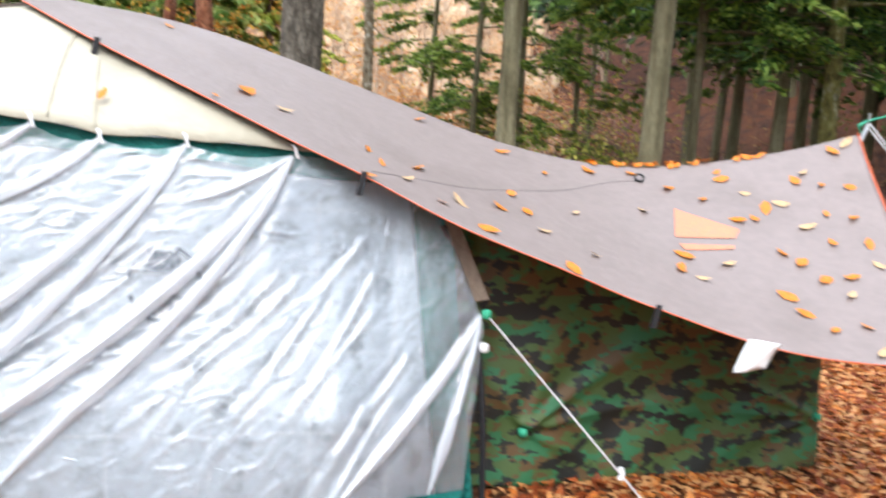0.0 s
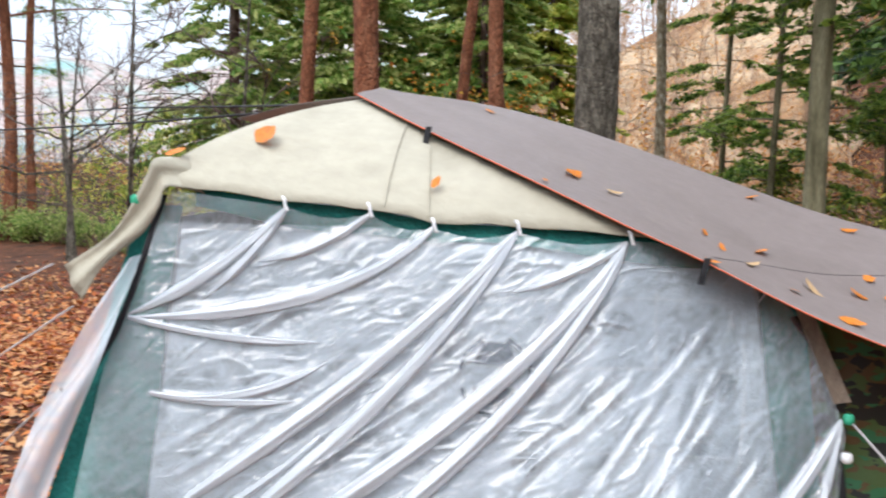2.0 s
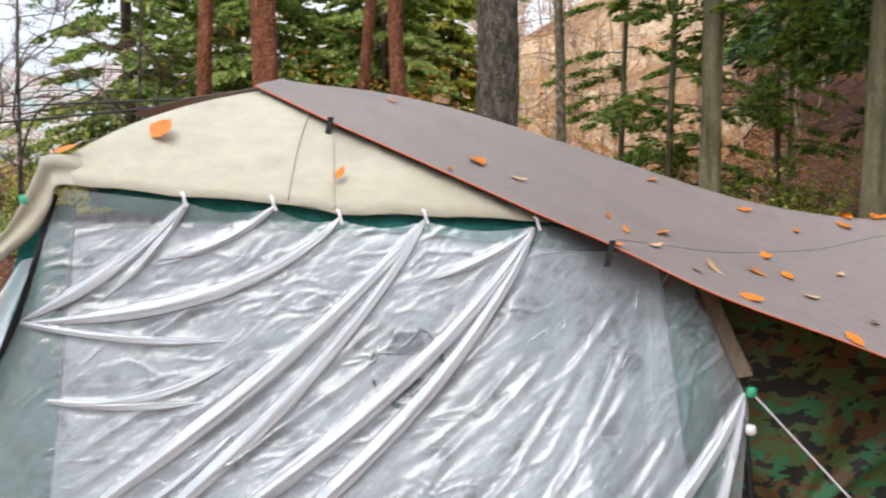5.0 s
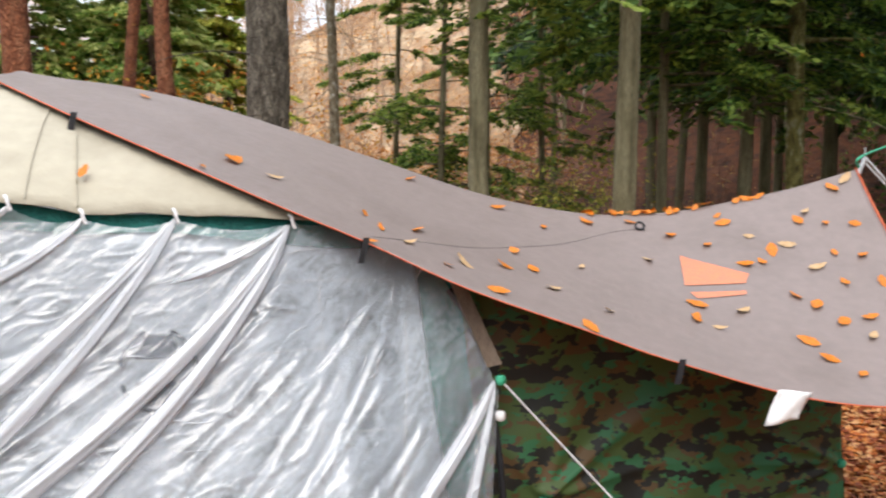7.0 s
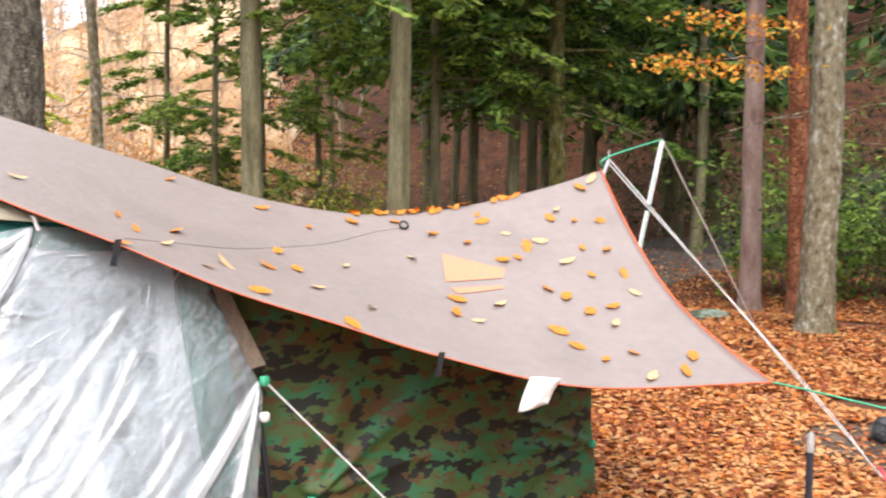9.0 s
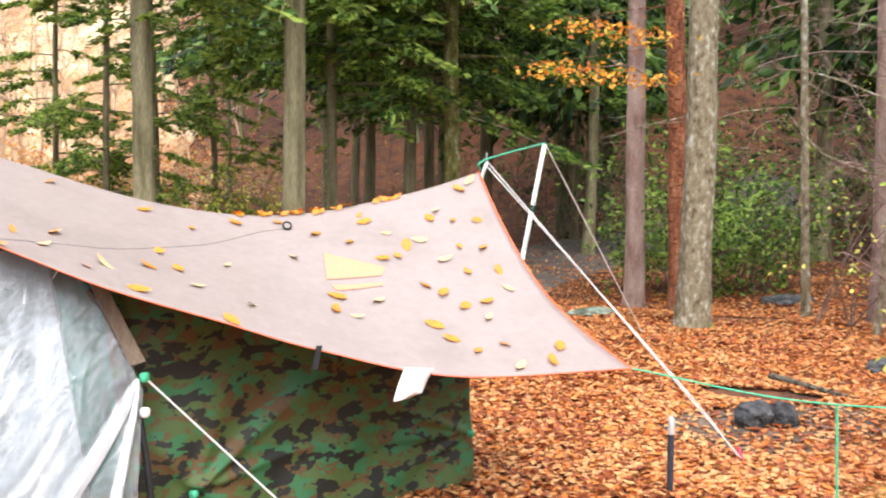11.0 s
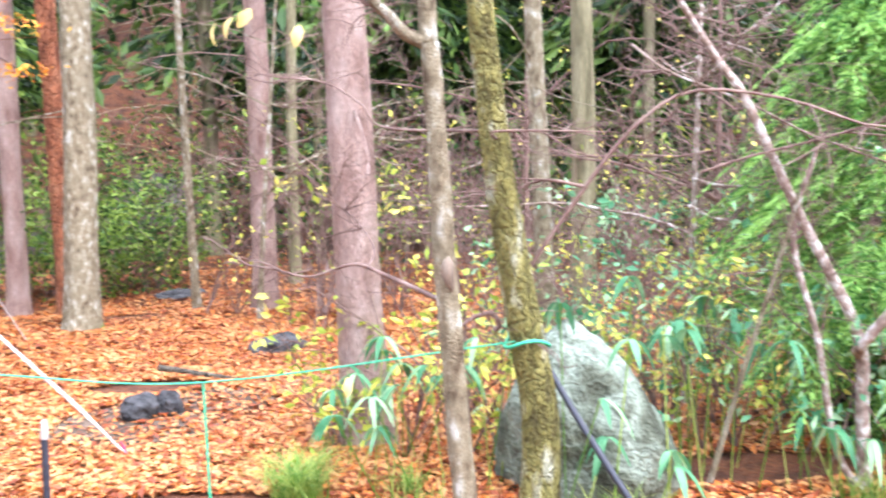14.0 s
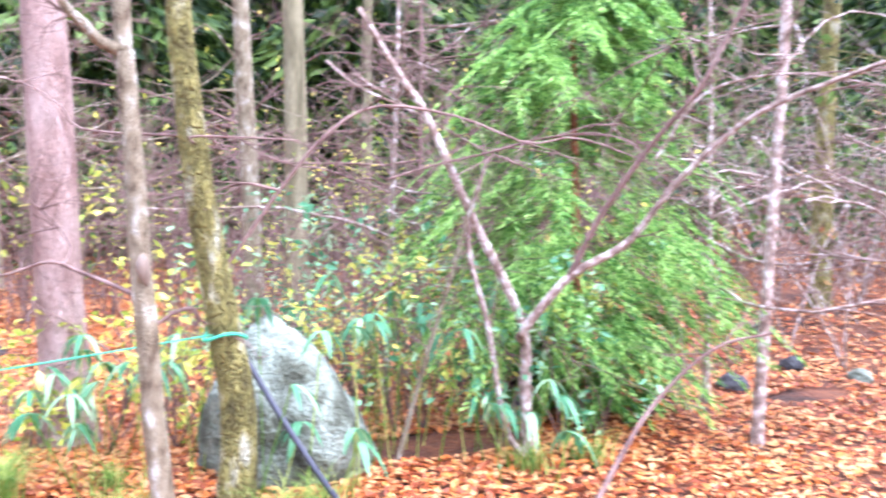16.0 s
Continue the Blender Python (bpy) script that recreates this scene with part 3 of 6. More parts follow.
def tree(kind, label, x, y, diam, h, bark, lean=(0, 0), crown=None, limbs=0, seed=1, wander=0.05, group="", top=0.55):
    t = thing(kind, label, "tree", group)
    p = trunk_path(x, y, h, lean, wander, seed=seed)
    part("trunk", trunk_mesh(p, diam / 2, diam / 2 * top, bark, seed=seed), t)
    r = np.random.default_rng(seed)
    if limbs:
        add_limbs(r, t, p, h * 0.2, h * 0.6, 1.6, limbs, bark)
    if crown:
        z0, z1, reach, nb, per, leaf, wid, m_ = crown
        part("crown", spray_crown(r, p, z0, z1, reach, nb, per, leaf, wid, m_), t)
    return t


# x, y, diameter, lean x, lean y, crown start, seed
CEDARS = [(1.23, 13.1, 0.30, 0.0, 0, 5.2, 1), (3.1, 12.8, 0.33, 0.03, 0, 4.6, 2), (4.44, 15.5, 0.18, 0.0, 0, 3.6, 3), (5.66, 17.2, 0.22, 0.0, 0, 3.8, 4), (6.03, 16.0, 0.25, 0.005, 0, 3.3, 5), (7.51, 18.7, 0.24, 0, 0, 4.2, 6), (8.52, 20.4, 0.21, 0, 0, 4.4, 7), (6.39, 14.8, 0.30, 0.003, 0, 3.6, 8), (9.41, 20.0, 0.34, 0, 0, 4.2, 9)]
for x, y, d, lx, ly, cz, sd in CEDARS:
    bark = MOSSBARK if sd == 8 else CEDAR
    # the first three cedars take the leaf colour with light painted in
    bough_tree("cedar_tree", "tall straight cedar with grey-green bark and dark drooping sprays", x, y, d, 13, bark, (cz - 0.7, 12.5, 3.3, 105, 12, 15, 0.19, 0.065, LITLEAF if sd < 4 else CEDARLEAF), sd, "cedars behind the tarp", (lx, ly), 0.03, droop=0.35, taper=0.45)
for x, y, d, lx, sd in [(-6.62, 14.9, 0.29, 0.0, 21), (-4.84, 13.5, 0.44, 0.0, 22), (-4.5, 16.7, 0.25, 0.04, 23), (-3.23, 14.9, 0.29, 0.01, 24)]:
    bough_tree("red_pine", "red pine with flaking rust-red bark", x, y, d, 13, REDPINE, (5.2, 12, 3.0, 26, 12, 14, 0.15, 0.02, PINELEAF), sd, "red pines behind the tent", (lx, 0), 0.09, taper=0.3)
for x, y, d, lx, sd in [(-14.3, 17.2, 0.29, 0.01, 25), (-14.0, 17.6, 0.2, 0.05, 26)]:
    bough_tree("red_pine", "red pine with dark needle sprays over the path", x, y, d, 12, REDPINE, (3.6, 11, 3.4, 24, 12, 18, 0.16, 0.018, CEDARLEAF), sd, "red pines by the path", (lx, 0), 0.12, droop=0.1, taper=0.3)
tree("oak_tree", "thick old tree with rough grey bark", -1.43, 11.2, 0.54, 12, OAK, (-0.012, 0), None, 12, 31, 0.05)
tree("young_tree", "thin lichened tree with bare limbs", -0.83, 14.2, 0.17, 9, LICHEN, (0.02, 0), None, 22, 32, 0.10)
tree("pine_tree", "slender pine with grey-red bark on the leafy flat", 6.91, 10.15, 0.26, 11, PINKPINE, (0.006, 0), None, 8, 33, 0.05)
tree("beech_tree", "pale lichen-spotted tree with a mossy foot", 6.53, 8.46, 0.37, 10, LICHEN, (0.02, 0), None, 14, 34, 0.05)
tree("red_pine", "leaning red pine with orange-red bark", 7.26, 9.69, 0.26, 11, REDPINE, (-0.02, 0), None, 6, 35, 0.10)
tree("red_pine", "rust-red pine rising from the leaf litter", 8.59, 7.76, 0.31, 11, PINKPINE, (-0.02, 0.01), None, 10, 36, 0.05)
tree("young_tree", "thin leaning grey tree with lichen", 8.31, 8.62, 0.11, 8, LICHEN, (-0.07, 0.0), None, 18, 37, 0.10)
tree("young_tree", "slim grey forest tree", 10.65, 9.08, 0.18, 9, CEDAR, (0, 0), None, 12, 38, 0.05)
tree("red_pine", "stout pine with pinkish grey-red plated bark", 4.65, 3.24, 0.29, 9, PINKPINE, (-0.027, 0.032), None, 6, 39, 0.03)
tree("young_tree", "pale grey tree standing behind the boulder", 6.34, 2.85, 0.15, 8, LICHEN, (-0.03, 0.04), None, 14, 40, 0.06)
tree("young_tree", "smooth grey tree among the undergrowth", 8.27, 3.45, 0.25, 9, CEDAR, (0.0, 0.01), None, 8, 41, 0.03)
tree("young_tree", "thin crooked sapling on the leafy bank", 5.95, -0.72, 0.075, 7, PALETWIG, (0.0, 0.02), None, 16, 42, 0.12)
tree("young_tree", "mossy tree at the edge of the bank", 10.84, -1.52, 0.22, 8, MOSSBARK, (0.0, -0.02), None, 14, 43, 0.08)

# woods up the hillside
rw = np.random.default_rng(5)
count = 0
while count < 130:
    x, y = rw.uniform(-4, 46), rw.uniform(-22, 46)
    s = 0.78 * x + 0.62 * y
    far = math.hypot(x, y)
    if far > 17 and (17 < s or x > 15) and s < 50 and y > -0.55 * x and not (x / max(y, 0.1) < 0.16 and y > 0) and not (0.1 < x / max(y, 0.1) < 0.5 and 17 < y < 25) and not (6 < x < 15 and abs(y - 6.6 - 0.9 * x * 0.8) < 2.5):
        low = rw.uniform(0.6, 3.5) if x > 18 and y < 16 else rw.uniform(3.2, 5.0)
        z0 = float(height(x, y))
        # crown colour carries the shade of the forest interior
        tree("forest_tree", "shade-dark conifer in the woods on the hillside", x, y, rw.uniform(0.16, 0.38), 13, CEDAR, (rw.normal() * 0.015, 0), (z0 + low, z0 + 11, 3.1, 46, 56, 0.46, 0.15, SHADELEAF), 0, 100 + count, 0.05, "woods on the hillside")
        count += 1

# unseen trees added behind the camera to darken reflections in the plastic
for k in range(40):
    a, far = radians(108 + 200 * k / 39 + rw.normal() * 2), rw.uniform(25, 34)
    tree("forest_tree", "unseen conifer behind the camera, added for dark reflections", far * math.sin(a), far * math.cos(a), 0.3, rw.uniform(7, 11), CEDAR, (0, 0), (0.8, rw.uniform(6.5, 10.5), 2.8, 22, 40, 1.0, 0.34, CEDARLEAF), 0, 600 + k, 0.05, "woods round the clearing")


def brush(name, label, n, xr, yr, hgt, leaf, mat_, stems, seed, keep=None, category="undergrowth", slim=0.5, wood=None):
    """Undergrowth: thin bent stems and a scatter of leaves in clumps."""
    r = np.random.default_rng(seed)
    t = thing(name, label, category, kind="stuff")
    pieces, cs = [], []
    for _ in range(stems):
        for _try in range(20):
            x, y = r.uniform(*xr), r.uniform(*yr)
            if keep is None or keep(x, y):
                break
        z, H = float(height(x, y)), hgt * r.uniform(0.4, 1.2)
        for _k in range(r.integers(2, 5)):
            q = np.linspace(0, 1, 8)[:, None]
            d = r.normal(size=2) * 0.30 * H
            b = r.normal(size=2) * 0.25 * H
            wob = np.cumsum(r.normal(size=(8, 3)) * 0.02 * H, 0) * q
            p = np.concatenate([x + d[0] * q + b[0] * q ** 2, y + d[1] * q + b[1] * q ** 2, z + H * q * (1 - 0.25 * q)], 1) + wob
            pieces.append(tube_arrays(p, (0.004 + 0.0028 * H) * (1 - 0.8 * q[:, 0]), 3))
            for _b in range(3):
                i0 = r.integers(2, 7)
                e = r.normal(size=3) * np.array([0.28, 0.28, 0.14]) * H
                w2 = np.linspace(0, 1, 5)[:, None]
                pieces.append(tube_arrays(p[i0] + e * w2 - np.array([0, 0, 0.12 * H]) * w2 ** 2, (0.002 + 0.0012 * H) * (1 - 0.7 * w2[:, 0]), 3))
            m = max(1, n // (stems * 3))
            w = r.uniform(0.25, 1.0, m)
            base = np.stack([np.interp(w, q[:, 0], p[:, k]) for k in range(3)], 1)
            hub = base[r.integers(0, m, m // 9 + 1)] + r.normal(size=(m // 9 + 1, 3)) * 0.16 * H
            cs.append(hub[r.integers(0, len(hub), m)] + r.normal(size=(m, 3)) * (0.03 * H + 0.02))
    part("stems", joined("stems", pieces, wood or TWIG), t)
    c = np.concatenate(cs)
    v, f = blades(r, c, leaf, leaf * slim, up=0.3)
    part("leaves", mesh_of("leaves", v, f, mat_, False), t)


HY, HA = np.meshgrid(np.linspace(19, 96, 70), np.linspace(-0.34, 0.13, 50), indexing="ij")
HA = HA + 0.02 * np.sin(HY * 0.9) * (HA - HA.min()) / 0.47 - 0.05 * (HA > 0.05) * np.clip((30 - HY) / 8, 0, 1)
HX = HA * HY
HV = np.stack([HX, HY, height(HX, HY) + 0.12], -1).reshape(-1, 3)
tagged(part("hillside", mesh_of("hillside", HV, grid_faces(70, 50), DRYGRASS)), "far slope of pale golden dry grass", "hillside", kind="structure")
hill_rng = np.random.default_rng(91)
hill = thing("bare_woods", "pale pinkish bare woods on the far slope", "woods", kind="stuff")
pcs, lc = [], []
for _ in range(190):
    y = hill_rng.uniform(40, 84)
    x = y * hill_rng.uniform(-0.30, 0.24)
    H, z = hill_rng.uniform(3.5, 7.5), float(height(x, y))
    q = np.linspace(0, 1, 6)[:, None]
    p = np.array([x, y, z]) + np.array([hill_rng.normal() * 0.06, 0, 1]) * H * q + hill_rng.normal(size=3) * 0.05 * H * np.sin(2.5 * q)
    pcs.append(tube_arrays(p, 0.07 * (1 - 0.8 * q[:, 0]), 4))
    fine = twigs_along(hill_rng, p, 0.028, 2, 0.42 * H, 0.5, 8)
    pcs += fine
    for v_, _f in fine[::2]:
        lc.append(v_[-3:] + hill_rng.normal(size=(3, 3)) * 0.25)
part("stems", joined("stems", pcs, HAZEWOOD), hill)
v, f = blades(hill_rng, np.concatenate(lc), 0.17, 0.11, up=0.3)
part("leaves", mesh_of("leaves", v, f, HILLLEAF, False), hill)
brush("autumn_brush", "orange-brown autumn brush on the sunny slope", 22000, (-9, 7), (28, 52), 2.4, 0.12, GOLDLEAF, 330, 11, wood=HAZEWOOD)
brush("golden_brush", "golden-brown bare brush in the gap between the trunks", 30000, (-4.2, 2.4), (17.5, 30), 2.2, 0.085, GOLDLEAF, 190, 29, wood=HAZEWOOD)
brush("bare_brush", "brown bare brush under the cedars", 3000, (2, 20), (19, 36), 1.8, 0.09, BRUSHLEAF, 150, 12)
brush("yellow_bush", "yellow-green bush under the cedars", 2400, (1.8, 3.6), (15.2, 17.6), 2.5, 0.085, YELLOWLEAF, 12, 13)
brush("evergreen_bush", "round evergreen bush on the leafy flat", 3600, (7.6, 8.5), (10.7, 11.6), 2.3, 0.10, CEDARLEAF, 10, 15)
brush("evergreen_bush", "evergreen bush by the track", 3600, (8.9, 10.0), (10.2, 11.2), 2.4, 0.10, CEDARLEAF, 10, 16)
for k, (x, y, d, h, reach, m_) in enumerate([(-12.2, 23.4, 0.34, 17, 3.4, PINELEAF), (-10.0, 27.5, 0.3, 16, 3.2, PINELEAF), (-8.3, 23.0, 0.26, 13, 2.6, PINELEAF), (-6.6, 26.5, 0.26, 13, 3.0, PINELEAF), (-5.2, 22.5, 0.2, 11, 2.3, PINELEAF), (-13.5, 31, 0.3, 15, 3.2, PINELEAF), (-4.4, 27.5, 0.2, 10, 2.3, YELLOWLEAF)]):
    bough_tree("conifer_tree", "broad light green conifer behind the tent", x, y, d, h, TWIG, (0.8, h - 0.5, reach, 230, 12, 13, 0.29, 0.11, m_), 400 + k, "conifers behind the tent", droop=0.3)
for k, (x, y, h, r) in enumerate([(0.95, 17.4, 8.5, 2.5), (1.9, 18.6, 9.5, 2.6), (0.2, 19.6, 8.0, 2.0), (3.2, 19.5, 9.5, 2.4)]):
    # young cedars use the same lit leaf colour
    bough_tree("young_cedar", "young cedar with dark spreading boughs", x, y, 0.14, h, CEDAR, (1.2, h - 0.4, r, 42, 13, 18, 0.14, 0.045, LITLEAF), 430 + k, "young cedars between the trunks", droop=0.3, taper=0.75)
for k, (x, y, h, r, ln) in enumerate([(-8.1, 12.2, 4.6, 0.05, 0.05), (-9.6, 13.0, 5.2, 0.06, -0.06), (-10.6, 14.2, 4.2, 0.045, 0.1), (-13.2, 15.4, 4.0, 0.04, 0.0), (-7.6, 14.6, 5.5, 0.05, 0.02)]):
    bare_tree("dark bare tree with forking twigs at the clearing's edge", x, y, h, r, OAK, 470 + k, (ln, 0), 10, 0.5, 0.7, "bare trees at the edge", TWIG, 0.15)
brush("orange_thicket", "orange and yellow leaves behind the pines", 6000, (-5.6, -2.3), (16.5, 19.5), 4.4, 0.10, ORANGELEAF, 14, 18)
brush("valley_brush", "bare brown brush at the edge of the flat", 14000, (-36, -11), (20, 40), 3.4, 0.11, GOLDLEAF, 170, 19, keep=lambda x, y: x / y < -0.5, wood=OAK)
brush("hedge", "low clipped green hedge", 30000, (-17, -8.5), (16.6, 17.6), 0.75, 0.07, PINELEAF, 150, 20)
brush("yellow_sapling", "yellow-green saplings beyond the hedge", 4500, (-15, -10.5), (18.5, 22), 3.6, 0.10, YELLOWLEAF, 26, 33, wood=OAK)
brush("yellow_shrub", "yellowing shrub leaves round the pine", 1100, (4.3, 5.3), (2.4, 3.7), 1.6, 0.075, YELLOWLEAF, 14, 21)
brush("yellow_shrub", "small yellow-green leaves behind the boulder", 1700, (5.2, 7.4), (0.8, 2.8), 1.7, 0.065, YELLOWLEAF, 22, 22)
brush("green_shrub", "green leafy undergrowth behind the boulder", 2600, (5.4, 8.0), (0.2, 3.2), 1.7, 0.075, SASALEAF, 26, 25)
brush("twiggy_thicket", "tangle of bare purple-brown twigs", 2500, (7.4, 14), (0.5, 8.0), 3.4, 0.07, YELLOWLEAF, 90, 23)
brush("twiggy_thicket", "tangle of bare twigs on the bank", 1200, (8.5, 15), (-9, 0.5), 3.4, 0.06, BRUSHLEAF, 80, 24, wood=PALETWIG)
# these thickets have the forest shade painted into their leaves
brush("dark_thicket", "shade-dark evergreen undergrowth at the foot of the woods", 16000, (12, 24), (-4, 14), 3.2, 0.15, SHADELEAF, 110, 26)
brush("dark_thicket", "shade-dark evergreen undergrowth on the bank", 12000, (13, 24), (-18, -4), 3.0, 0.15, SHADELEAF, 70, 27)
brush("dark_thicket", "shade-dark undergrowth along the track", 9000, (12, 26), (16, 28), 3.0, 0.15, SHADELEAF, 70, 28)

# a spray of orange maple leaves
spray = thing("maple_spray", "spray of bright orange maple leaves", "branch", kind="stuff")
sr = np.random.default_rng(44)
part("stem", tube("stem", curve_through([(5.9, 8.3, 2.6), (5.3, 7.9, 2.72), (4.9, 7.7, 2.68), (4.5, 7.85, 2.62)], 16), np.linspace(0.012, 0.003, 16), TWIG, 5), spray)
cc = np.concatenate([sr.normal(size=(90, 3)) * [0.25, 0.15, 0.05] + c for c in ((4.75, 7.8, 2.62), (5.15, 7.6, 2.55), (4.8, 7.8, 3.05), (5.2, 7.6, 2.95), (4.5, 7.9, 2.65))])
v, f = blades(sr, cc, 0.065, 0.045, up=0.4)
part("leaves", mesh_of("leaves", v, f, ORANGELEAF, False), spray)


# ---- tarp ----
NEAR = curve_through([(-1.74, 4.31, 2.055), (-1.31, 3.97, 1.885), (-0.85, 3.78, 1.70), (-0.46, 3.70, 1.535), (-0.19, 3.72, 1.42), (0.2, 3.72, 1.24), (0.62, 3.72, 1.09), (1.02, 3.7, 0.95), (1.63, 3.65, 0.80), (2.48, 3.6, 0.78)], 91)
RIDGE = curve_through([(-1.75, 5.0, 2.12), (-1.37, 5.1, 2.08), (-0.92, 5.1, 1.98), (-0.23, 5.1, 1.76), (0.41, 5.1, 1.55), (0.88, 5.1, 1.46), (1.18, 5.1, 1.45), (1.5, 5.1, 1.48), (2.0, 5.1, 1.58), (2.36, 5.05, 1.69)], 91)


def tarp_at(u, v):
    """A point of the tarp: u from the tent to the free end, v from the near edge up to the ridge."""
    u, v = np.asarray(u, float), np.asarray(v, float)
    k = np.linspace(0, 1, 91)
    a = np.stack([np.interp(u, k, NEAR[:, i]) for i in range(3)], -1)
    b = np.stack([np.interp(u, k, RIDGE[:, i]) for i in range(3)], -1)
    w = np.clip(v, 0, 1)[..., None]
    p = a * (1 - w) + b * w
    sag = (0.03 + 0.10 * u ** 3 - 0.055 * np.clip(1 - u / 0.36, 0, 1)) * np.sin(np.pi * np.clip(v, 0, 1))
    p[..., 2] -= sag + np.clip(v - 1, 0, 1) * 0.75
    p[..., 1] += np.clip(v - 1, 0, 1) * 0.7
    p[..., 0] -= 0.05 * np.clip(u - 0.8, 0, 1) / 0.2 * np.sin(np.pi * np.clip(v, 0, 1))
    p[..., 2] += 0.006 * np.sin(23 * u + 5 * v) * np.sin(9 * v + 2) * np.sin(np.pi * np.clip(v, 0, 1))
    return p


def under_tarp(P, gap=0.03):
    """Keeps cloth below the tarp."""
    Uq, Vq = np.meshgrid(np.linspace(0, 1, 91), np.linspace(0, 1, 31), indexing="ij")
    T = tarp_at(Uq, Vq).reshape(-1, 3)
    Q = P.reshape(-1, 3).copy()
    todo = np.nonzero((Q[:, 2] > 0.7) & (Q[:, 0] > -2) & (Q[:, 1] > 3.55))[0]
    for part_ in np.array_split(todo, len(todo) // 1500 + 1):
        if not len(part_):
            continue
        d = (T[None, :, 0] - Q[part_, 0][:, None]) ** 2 + (T[None, :, 1] - Q[part_, 1][:, None]) ** 2
        k = np.argpartition(d, 4, axis=1)[:, :4]
        dk = np.take_along_axis(d, k, 1)
        w = 1 / (dk + 1e-6)
        lid = (T[k, 2] * w).sum(1) / w.sum(1) - gap
        Q[part_, 2] = np.where(dk.min(1) < 0.004, np.minimum(Q[part_, 2], lid), Q[part_, 2])
    return Q.reshape(P.shape)


tarp = thing("tarp", "taupe brown nylon tarp with orange binding, sagging and strewn with leaves", "tarp")
U, V = np.meshgrid(np.linspace(0, 1, 121), np.linspace(0, 1.35, 61), indexing="ij")
cloth = part("cloth", mesh_of("cloth", tarp_at(U, V).reshape(-1, 3), grid_faces(121, 61), TARP), tarp)
sol = cloth.modifiers.new("thickness", "SOLIDIFY")
sol.thickness, sol.offset = 0.003, -1
part("edge_binding", tube("edge_binding", tarp_at(np.linspace(0, 1, 121), np.zeros(121)), 0.003, TRIM, 6), tarp, "orange-red bound edge")
part("edge_binding", tube("edge_binding", tarp_at(np.ones(41), np.linspace(0, 1, 41)), 0.0055, TRIM, 6), tarp, "orange-red bound edge")
part("seam", tube("seam", tarp_at(np.linspace(0.44, 0.694, 50), 0.08 + 0.79 * np.sin(0.5 * np.pi * np.linspace(0, 1, 50))) + [0, 0, 0.0005], 0.0013, BLACK, 4), tarp, "dark stitched seam")
ang = np.linspace(0, 2 * np.pi, 17)
rc = tarp_at(0.694, 0.87)
part("ring", tube("ring", np.stack([rc[0] + 0.022 * np.cos(ang), rc[1] + 0.012 * np.sin(ang), rc[2] + 0.02 + 0.018 * np.sin(ang)], 1), 0.006, BLACK, 6), tarp, "black tie-out ring")
for u in (0.117, 0.45, 0.778):
    p = tarp_at(u, 0.0)
    v = [(p[0] + sx * 0.012 - 0.02 * k, p[1] - 0.012 + sy * 0.004, p[2] + 0.02 - 0.095 * k) for k in (0, 0.5, 1) for sx, sy in ((-1, -1), (1, -1), (1, 1), (-1, 1))]
    f = [(4 * k + i, 4 * k + (i + 1) % 4, 4 * k + 4 + (i + 1) % 4, 4 * k + 4 + i) for k in range(2) for i in range(4)] + [(0, 1, 2, 3), (11, 10, 9, 8)]
    part("webbing_tab", mesh_of("webbing_tab", v, f, BLACK, False), tarp, "black webbing loop")
wing = part("cloth", mesh_of("cloth", [(-1.74, 4.45, 2.06), (-2.3, 4.85, 2.04), (-2.84, 5.3, 1.99), (-1.75, 5.0, 2.12), (-1.9, 5.5, 1.95), (-2.5, 5.6, 1.9)], [(0, 1, 4, 3), (1, 2, 5, 4)], TARP), tarp, "far wing of the brown tarp")
wing.modifiers.new("thickness", "SOLIDIFY").thickness = 0.003
# printed emblem, drawn as a plain wedge with bars
def on_tarp(name, corners, mat_, nu=10, nv=5):
    a, b, c, d = [np.array(q) for q in corners]
    s, t = np.meshgrid(np.linspace(0, 1, nu), np.linspace(0, 1, nv), indexing="ij")
    q = (a * (1 - s)[..., None] + b * s[..., None]) * (1 - t)[..., None] + (d * (1 - s)[..., None] + c * s[..., None]) * t[..., None]
    P = tarp_at(q[..., 0], q[..., 1]).reshape(-1, 3)
    P[:, 2] += 0.004
    return mesh_of(name, P, grid_faces(nu, nv), mat_)


part("emblem", on_tarp("emblem", [(0.767, 0.70), (0.842, 0.62), (0.838, 0.57), (0.776, 0.52)], LOGO), tarp, "faded orange printed emblem")
part("emblem", on_tarp("emblem", [(0.782, 0.485), (0.838, 0.53), (0.838, 0.51), (0.790, 0.455)], LOGO), tarp, "faded orange printed emblem")


def leaf_mesh(name, length, width, curl, mat_, seed):
    r = np.random.default_rng(seed)
    n = 9
    v = []
    for i in range(n):
        q = i / (n - 1)
        w = width * (math.sin(math.pi * q ** 0.85) ** 0.8) * 0.5 + 0.001
        x = (q - 0.5) * length
        zc = curl * (q - 0.5) ** 2 * length * 4
        j = r.normal() * 0.04 * width
        v += [(x, -w + j, zc + 0.08 * w), (x, 0, zc), (x, w + j, zc + 0.05 * w)]
    f = [(3 * i + k, 3 * i + 3 + k, 3 * i + 4 + k, 3 * i + 1 + k) for i in range(n - 1) for k in range(2)]
    return mesh_of(name, v, f, mat_)


LEAVES = [leaf_mesh("fallen_leaf", 0.105, 0.056, 0.03, TARPLEAF, 1), leaf_mesh("fallen_leaf", 0.09, 0.046, 0.09, TARPLEAF, 2), leaf_mesh("fallen_leaf", 0.095, 0.038, 0.1, DULLLEAF, 3)]
lr = np.random.default_rng(3)


